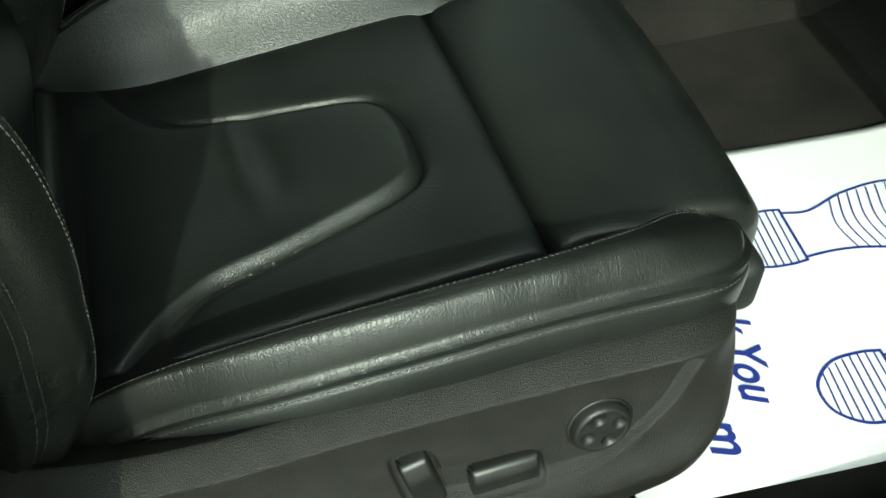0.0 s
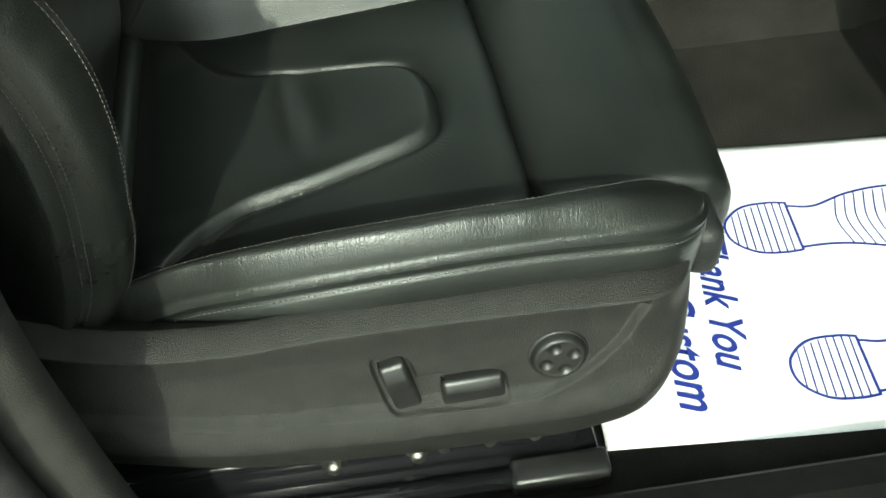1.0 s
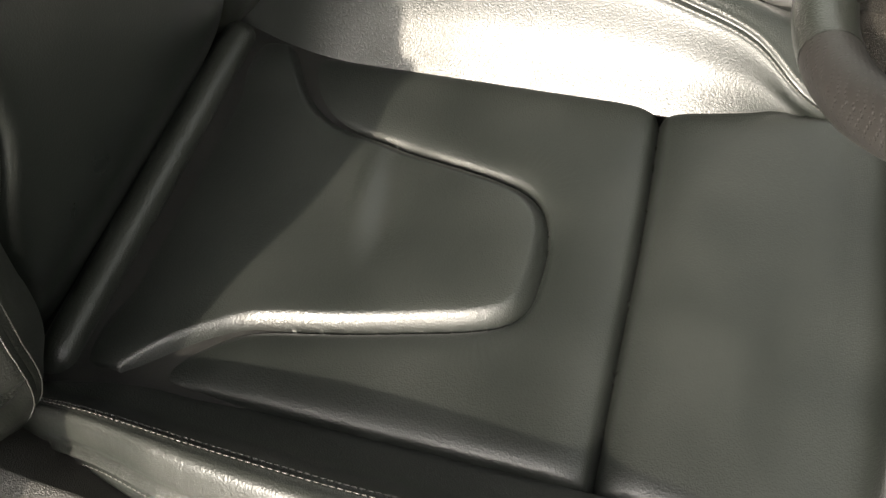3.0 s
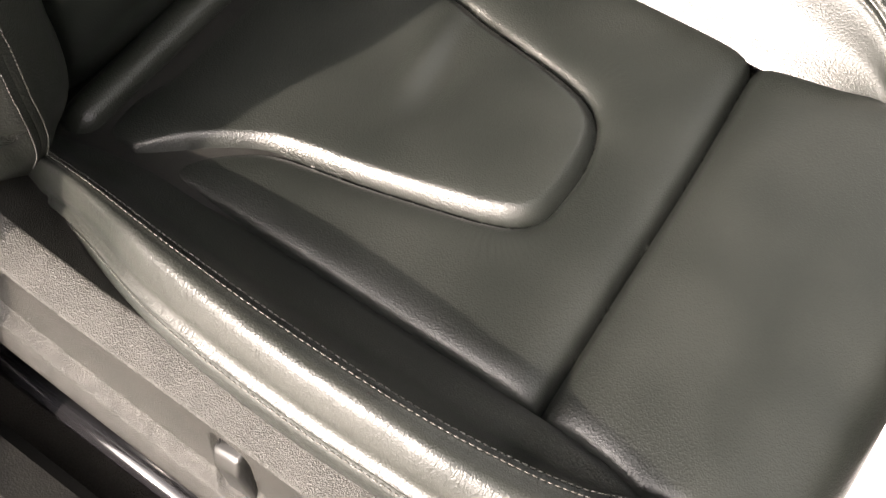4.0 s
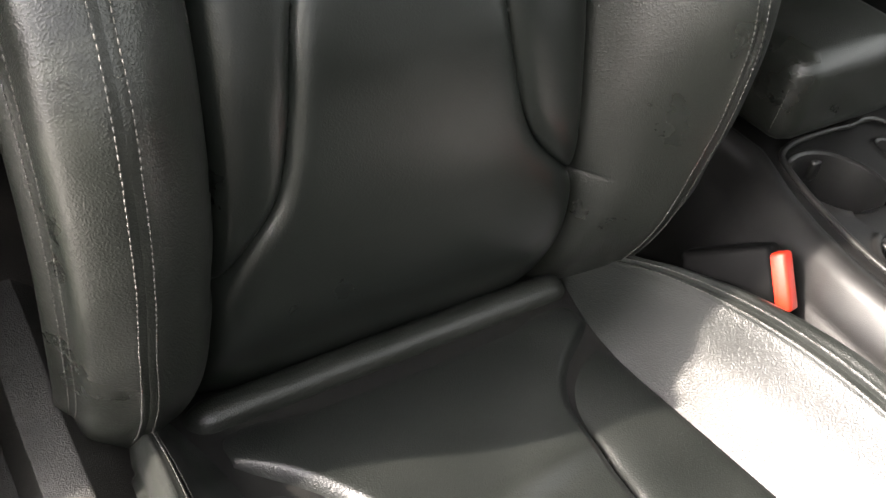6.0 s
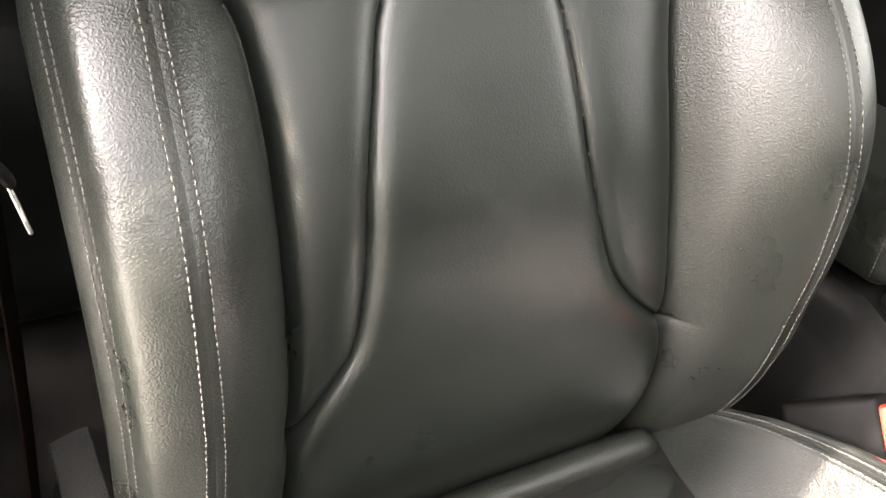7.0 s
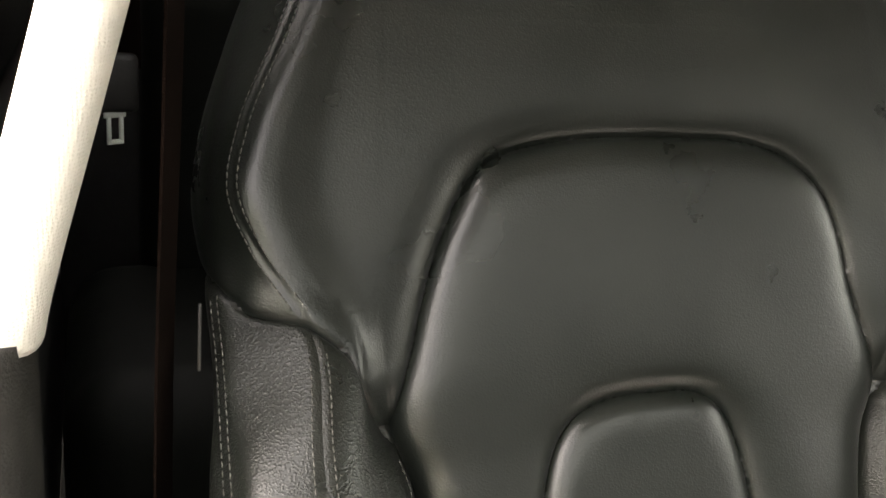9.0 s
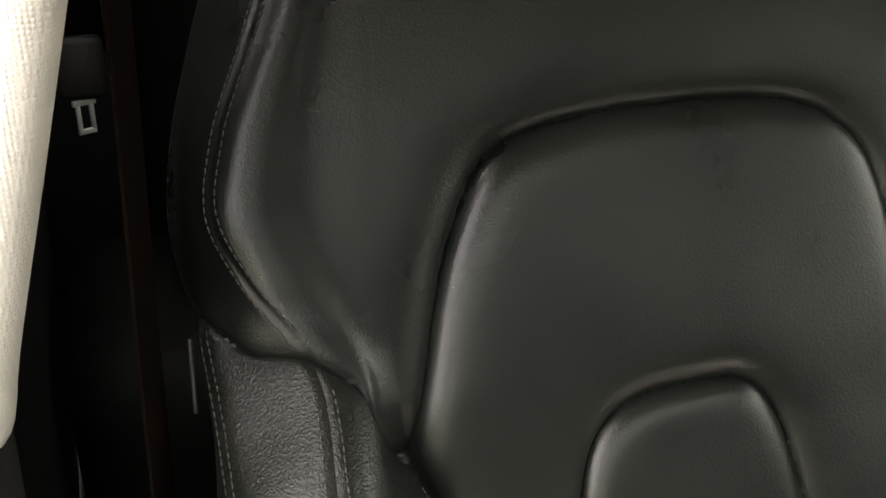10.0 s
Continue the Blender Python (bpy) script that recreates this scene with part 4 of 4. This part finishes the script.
def deck_relief(uv, d):
    rim = np.minimum(d[0], d[1])
    return 0.0026 * np.exp(-((rim - 0.0035) / 0.0025) ** 2) * (rim > 3e-4) + 0.002 * np.exp(-((d[2] - 0.003) / 0.0022) ** 2) * (d[2] > 3e-4)


def deck_labels(q):
    hole = inside(q, cup_ring) | inside(q, cup2_ring) | inside(q, slot_ring) | inside(q, bridge_ring)
    return np.where(hole, "hole", "top_deck")


deck_us = np.linspace(-0.60, -0.29, 190)
deck = patch(deck_us, np.linspace(-0.30, 0.42, 400), deck_base, [cup_ring, cup2_ring, slot_ring], deck_relief, deck_labels, (0, 0, 1))
deck[1].pop("hole")
deck[0][:, 0] = np.minimum(deck[0][:, 0], np.interp(deck[0][:, 1], RIDGE_Y, RIDGE_X) - 0.019)
panels([deck], console, {"top_deck": CONSOLE_PLASTIC}, {"top_deck": "black console deck with sunk cup holders"})


def well(name, line, depth, top=0.3185, shrink=0.94):
    """A sunk well: wall, rounded foot and floor under an opening in the deck."""
    line = line[:-1]
    mid_xy = line.mean(0)
    vs, fs = [], []
    n = len(line)
    for f, z in ((1.0, top), (0.985, top - 0.003), (shrink, top - depth + 0.006), (shrink - 0.04, top - depth + 0.001), (shrink - 0.12, top - depth)):
        vs += [(*(mid_xy + (p - mid_xy) * f), z) for p in line]
    for k in range(4):
        for i in range(n):
            fs.append((k * n + i, k * n + (i + 1) % n, (k + 1) * n + (i + 1) % n, (k + 1) * n + i))
    vs.append((*mid_xy, top - depth))
    fs += [(4 * n + i, 4 * n + (i + 1) % n, 5 * n) for i in range(n)]
    return mesh_object(name, vs, fs, CONSOLE_PLASTIC, console)


well("cup_well", circle(*CUP, CUP_R)[::4], 0.060)
well("cup_well", circle(*CUP2, CUP2_R)[::4], 0.060)
well("slot_well", slot_ring[::3], 0.030, shrink=0.97)
part("cup_bridge", box((0.048, 0.046, 0.045), (-0.3770, 0.092, 0.2935), 0.004, 3, turn=Euler((0, 0, radians(-4))).to_matrix().to_4x4()), CONSOLE_PLASTIC, console, "low bridge between the cup holders")
part("cup_clip", box((0.012, 0.008, 0.022), (-0.402, -0.001, 0.302), 0.003), SMOOTH_PLASTIC, console, "small sprung cup clip")
part("cup_clip", box((0.012, 0.014, 0.022), (-0.4165, 0.117, 0.303), 0.003), SMOOTH_PLASTIC, console, "small sprung cup clip")
mesh_object("deck_rim", *sweep([(-0.312, 0.22, 0.322), (-0.318, 0.11, 0.322), (-0.345, 0.015, 0.322), (-0.375, -0.018, 0.322), (-0.46, -0.020, 0.322), (-0.515, 0.005, 0.322), (-0.522, 0.22, 0.322)], ring(0.003, 0.003, 8)), SMOOTH_PLASTIC, console)
# pale front panel that wraps over the console's side
pv, pf = [], []
cols, rws = 26, 18
for i in range(cols):
    for j in range(rws):
        y = 0.229 + 0.17 * i / (cols - 1)
        low = 0.274 + 0.045 * max(0.0, 1 - (y - 0.229) / 0.045) ** 2.2
        s = j / (rws - 1)
        z = low + (0.345 - low) * min(1.0, s * 1.6)
        over = max(0.0, s * 1.6 - 1.0) / 0.6
        pv.append((-0.262 - 0.012 * min(1, s * 1.6) ** 2 - 0.11 * over, y - 0.010 * over, z + 0.012 * math.sin(over * 1.5)))
for i in range(cols - 1):
    for j in range(rws - 1):
        k = i * rws + j
        pf.append((k, k + rws, k + rws + 1, k + 1))
plate = mesh_object("front_panel", pv, pf, PALE_PANEL, console, "pale satin console panel in full sun")
plate_sol = plate.modifiers.new("thick", 'SOLIDIFY')
plate_sol.thickness, plate_sol.offset = 0.006, -1.0
# armrest behind the cup holders
arm = tagged(new("armrest"), "black leather armrest lid with stitched front edge", "armrest")
part("armrest_pad", box((0.17, 0.30, 0.085), (-0.425, -0.155, 0.375), 0.022, 4), BLACK_LEATHER, arm)
arm_line = curve_points([(-0.3395, -0.020, 0.345), (-0.3395, -0.018, 0.375), (-0.345, -0.02, 0.405)], 0.002)
stitches("armrest_stitching", arm, arm_line)

# buckle beside the cushion
buckle = tagged(new("seat_belt_buckle"), "black seat belt buckle with bright red release button", "belt buckle")
BN = Vector((-0.35, 0.75, 0.55)).normalized()
BL = Vector((0.10, 0.66, -0.74))
BL = (BL - BN * BL.dot(BN)).normalized()
BW = BL.cross(BN)
BUCKLE = Matrix.Translation((-0.252, 0.093, 0.302)) @ Matrix((BW, BL, BN)).transposed().to_4x4()


def buckle_box(size, at, bevel):
    bm = box(size, at, bevel, 3)
    bmesh.ops.transform(bm, matrix=BUCKLE, verts=bm.verts)
    return bm


BUCKLE_BLACK = plastic("matt_black_buckle_plastic", (0.0018, 0.0018, 0.0018), (0.003, 0.003, 0.003), 0.5, 1500.0, 0.1, 0.05)
part("buckle_body", buckle_box((0.025, 0.060, 0.075), (-0.002, 0, -0.040), 0.006), BUCKLE_BLACK, buckle)
part("release_button", buckle_box((0.018, 0.046, 0.014), (0.0, 0, 0.0), 0.003), RED_PLASTIC, buckle, "bright red plastic release button")
part("tongue_slot", buckle_box((0.0012, 0.044, 0.004), (-0.0112, 0, 0.001), 0.0004), DULL_STEEL, buckle, "thin steel slot edge")
mesh_object("stalk", *sweep([(-0.235, 0.03, 0.10), (-0.232, 0.03, 0.18), (-0.230, 0.035, 0.25)], ring(0.008, 0.018)), BUCKLE_BLACK, buckle)

# pillar beside the seat
pillar = tagged(new("pillar_trim"), "pale woven cloth upper pillar trim over dark plastic", "pillar trim", kind="structure")
mesh_object("upper_cloth", *sweep([(0.3490, -0.100, 0.682), (0.3475, -0.100, 0.69), (0.3400, -0.100, 0.72), (0.3175, -0.100, 0.80), (0.262, -0.11, 1.00), (0.225, -0.12, 1.12)], ring(0.017, 0.045, 24, 3.0), ups=(0, 1, 0)), PILLAR_CLOTH, pillar, "pale woven cloth cover, sunlit")
mesh_object("lower_trim", *sweep([(0.361, -0.095, 0.68), (0.361, -0.083, 0.60), (0.361, -0.076, 0.50), (0.361, -0.078, 0.40), (0.361, -0.076, 0.33), (0.363, -0.066, 0.20), (0.366, -0.050, 0.07)], ring(0.024, 0.050, 24, 3.0), ups=(0, 1, 0)), PILLAR_PLASTIC, pillar, "dark grey plastic lower pillar trim")
mesh_object("door_seal", *sweep([(0.388, -0.085, 0.72), (0.393, -0.070, 0.60), (0.398, -0.062, 0.45), (0.400, -0.062, 0.33), (0.402, -0.050, 0.20), (0.404, -0.034, 0.07)], ring(0.012, 0.014), ups=(0, 1, 0)), RUBBER, pillar, "black rubber door seal")

# front seat belt hanging beside the seat
belt = tagged(new("seat_belt"), "dark brown seat belt webbing hanging slack with its latch", "seat belt")
mesh_object("webbing", *sweep([(0.268, -0.12, 1.02), (0.2755, -0.12, 0.80), (0.2820, -0.12, 0.63), (0.2835, -0.122, 0.50), (0.2835, -0.13, 0.35), (0.286, -0.15, 0.20)], [(-0.006, -0.021), (-0.0047, -0.0214), (0.006, 0.021), (0.0047, 0.0214)], ups=(0, 1, 0)), BELT_WEB, belt, smooth=False)
latch = mesh_object("latch", *sweep([(0.3015, -0.016, 0.595), (0.2992, -0.011, 0.582), (0.2945, -0.010, 0.564), (0.2885, -0.012, 0.554), (0.2855, -0.0135, 0.5485)], ring(0.0026, 0.0060, 14, 2.4), ups=(0, 1, 0), step=0.002), BUCKLE_BLACK, belt, "black plastic latch body")
part("latch_tongue", box((0.002, 0.011, 0.026), (0.2835, -0.0137, 0.537), 0.0008, turn=Euler((0, radians(14), 0)).to_matrix().to_4x4()), CHROME, latch, "steel latch tongue")

# rear door panel and rear bench, dim behind the seat
rear = tagged(new("wall_rear_side"), "dark rear door panel", "door panel", kind="structure")
part("door_panel", box((0.05, 1.13, 0.62), (0.395, -0.695, 0.41), 0.02), RUBBER, rear)
part("door_window_frame", box((0.05, 1.14, 0.42), (0.395, -0.69, 0.93), 0.02), RUBBER, rear)
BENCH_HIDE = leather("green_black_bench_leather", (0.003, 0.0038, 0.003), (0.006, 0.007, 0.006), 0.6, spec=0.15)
bench = tagged(new("rear_bench"), "dark green-black leather rear bench", "rear seat")
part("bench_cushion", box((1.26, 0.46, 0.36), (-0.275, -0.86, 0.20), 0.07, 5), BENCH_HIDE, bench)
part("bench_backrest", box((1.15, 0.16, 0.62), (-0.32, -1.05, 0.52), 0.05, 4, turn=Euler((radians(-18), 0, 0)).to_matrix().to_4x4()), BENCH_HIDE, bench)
PALE_STEEL, _t, _b = material("pale_zinc_steel", (0.66, 0.70, 0.66), 0.5, 0.35)
tongue = tagged(new("rear_belt_latch"), "pale steel rear seat belt latch tongue hung on its belt", "belt latch")
TM = Matrix.Translation((0.2942, -0.538, 0.6747)) @ Euler((0, 0, radians(28))).to_matrix().to_4x4()
for name, size, at in (("side_bar", (0.006, 0.003, 0.036), (-0.0095, 0, 0)), ("side_bar", (0.006, 0.003, 0.036), (0.0095, 0, 0)), ("end_bar", (0.025, 0.003, 0.007), (0, 0, -0.0185)), ("head_bar", (0.033, 0.003, 0.008), (0, 0, 0.019))):
    bm = box(size, at, 0.001)
    bmesh.ops.scale(bm, vec=(0.6, 1.0, 0.62), verts=bm.verts)
    bmesh.ops.transform(bm, matrix=TM, verts=bm.verts)
    part(name, bm, PALE_STEEL, tongue)
part("latch_body", box((0.04, 0.014, 0.05), (0.2942, -0.538, 0.7137), 0.006), RUBBER, tongue)
part("webbing", box((0.045, 0.003, 0.55), (0.2942, -0.543, 1.00), 0.0), BELT_WEB, tongue)

# steering wheel over the thighs
wheel = tagged(new("steering_wheel"), "dark leather steering wheel rim with perforated grip", "steering wheel")
WC, WR = Vector((-0.085, 0.482, 0.575)), 0.182
WUP, WX = Vector((0, 0.6, 0.8)), Vector((1, 0, 0))


def rim(a0, a1, name, mat, label="", r=0.0165):
    vs, fs = [], []
    n = max(8, int(abs(a1 - a0) * 30))
    nrm = WX.cross(WUP)
    for i in range(n + 1):
        a = a0 + (a1 - a0) * i / n
        out = WX * math.cos(a) + WUP * math.sin(a)
        c = WC + out * WR
        for j in range(18):
            b = 2 * math.pi * j / 18
            vs.append(tuple(c + out * (r * math.cos(b)) + nrm * (r * 1.12 * math.sin(b))))
    for i in range(n):
        for j in range(18):
            k, k2 = i * 18 + j, i * 18 + (j + 1) % 18
            fs.append((k, k2, k2 + 18, k + 18))
    return mesh_object(name, vs, fs, mat, wheel, label)


PERF, ptree, pbs = material("perforated_leather", (0.012, 0.011, 0.010), 0.55)
co = ptree.nodes.new("ShaderNodeTexCoord").outputs["Object"]
vor = node(ptree, "ShaderNodeTexVoronoi", Scale=330.0, Randomness=0.05)
ptree.links.new(co, vor.inputs["Vector"])
bump(ptree, pbs, ramp(ptree, vor.outputs["Distance"], 0.22, 0.36, 0, 1), 0.45, 0.0012)
d = math.pi / 180
rim(-72 * d, 20 * d, "perforated_grip", PERF, "perforated dark leather grip")
rim(20 * d, 160 * d, "rim_top", BLACK_LEATHER)
rim(160 * d, 252 * d, "perforated_grip", PERF, "perforated dark leather grip")
rim(252 * d, 288 * d, "rim_bottom", BLACK_LEATHER, "smooth leather lower rim", 0.0168)
part("hub", rod(WC + WX.cross(WUP) * -0.01, WC + WX.cross(WUP) * 0.05, 0.07, 0.055, 32), SMOOTH_PLASTIC, wheel)
for a in (0, 180, 270):
    o = WX * math.cos(a * d) + WUP * math.sin(a * d)
    part("spoke", rod(WC + o * 0.05, WC + o * 0.172, 0.016, 0.012, 12), SMOOTH_PLASTIC, wheel)

# closing shell: roof, far side, dashboard, rear
roof = tagged(part("ceiling", box((1.31, 1.74, 0.10), (-0.39, -0.45, 1.125), 0.02), HEADLINER, None), "grey cloth headliner", "ceiling", kind="structure")
far = tagged(part("wall_far_side", box((0.06, 2.6, 0.63), (-1.06, -0.05, 0.285), 0.02), RUBBER, None), "dark far door panel", "door panel", kind="structure")
dash = tagged(part("wall_dashboard", box((1.43, 0.56, 0.34), (-0.295, 1.0, 0.49), 0.08, 4), RUBBER, None), "black dashboard", "dashboard", kind="structure")
tail = tagged(part("wall_rear", box((1.50, 0.06, 1.10), (-0.36, -1.28, 0.55), 0.02), RUBBER, None), "dark rear bulkhead", "car interior", kind="structure")
quarter = tagged(part("wall_far_rear", box((0.05, 1.16, 0.53), (-1.06, -0.72, 0.865), 0.02), RUBBER, None), "dark far rear door and pillar", "door panel", kind="structure")

# the tinted windscreen
GLASS = bpy.data.materials.new("green_tinted_glass")
GLASS.use_nodes = True
gt = GLASS.node_tree
gt.nodes.remove(gt.nodes["Principled BSDF"])
clear = node(gt, "ShaderNodeBsdfTransparent", Color=(0.90, 0.94, 0.86, 1))
shine = node(gt, "ShaderNodeBsdfGlossy", Roughness=0.02)
edge_mix = gt.nodes.new("ShaderNodeMixShader")
gt.links.new(node(gt, "ShaderNodeFresnel", IOR=1.45).outputs[0], edge_mix.inputs[0])
gt.links.new(clear.outputs[0], edge_mix.inputs[1])
gt.links.new(shine.outputs[0], edge_mix.inputs[2])
gt.links.new(edge_mix.outputs[0], gt.nodes["Material Output"].inputs["Surface"])
screen = tagged(mesh_object("window_front", [(-1.03, 0.42, 1.15), (0.265, 0.42, 1.15), (0.40, 1.26, 0.66), (-1.03, 1.26, 0.66)], [(0, 1, 2, 3)], GLASS, smooth=False), "green tinted windscreen", "window", kind="structure")
# an unseen open front door, added to shape the light, and the footwell's side
front_door = tagged(new("wall_unseen_door"), "dark open front door panel", "car door", kind="structure")
# grey so that it bounces sun onto the bolster; the pane dims the sky
part("door_panel", box((0.98, 0.08, 0.80), (-0.05, 0, 0.24), 0.03, 3), DOOR_PLASTIC, front_door)
part("window_frame", box((0.90, 0.04, 0.035), (-0.05, 0, 1.06), 0.01), RUBBER, front_door)
part("window_pane", box((0.90, 0.005, 0.41), (-0.05, 0, 0.84)), GLASS, front_door)
front_door.matrix_world = Matrix.Translation((0.99, 0.807, 0.0)) @ Euler((0, 0, radians(-12))).to_matrix().to_4x4()
kick = tagged(part("wall_kick_panel", box((0.05, 0.46, 0.66), (0.43, 1.05, 0.33), 0.02), RUBBER, None), "dark footwell side panel", "car interior", kind="structure")
far_window = tagged(mesh_object("window_far", [(-1.06, -0.14, 0.60), (-1.06, 1.05, 0.60), (-1.06, 0.46, 1.12), (-1.06, -0.14, 1.12)], [(0, 1, 2, 3)], GLASS, smooth=False), "green tinted far side window", "window", kind="structure")
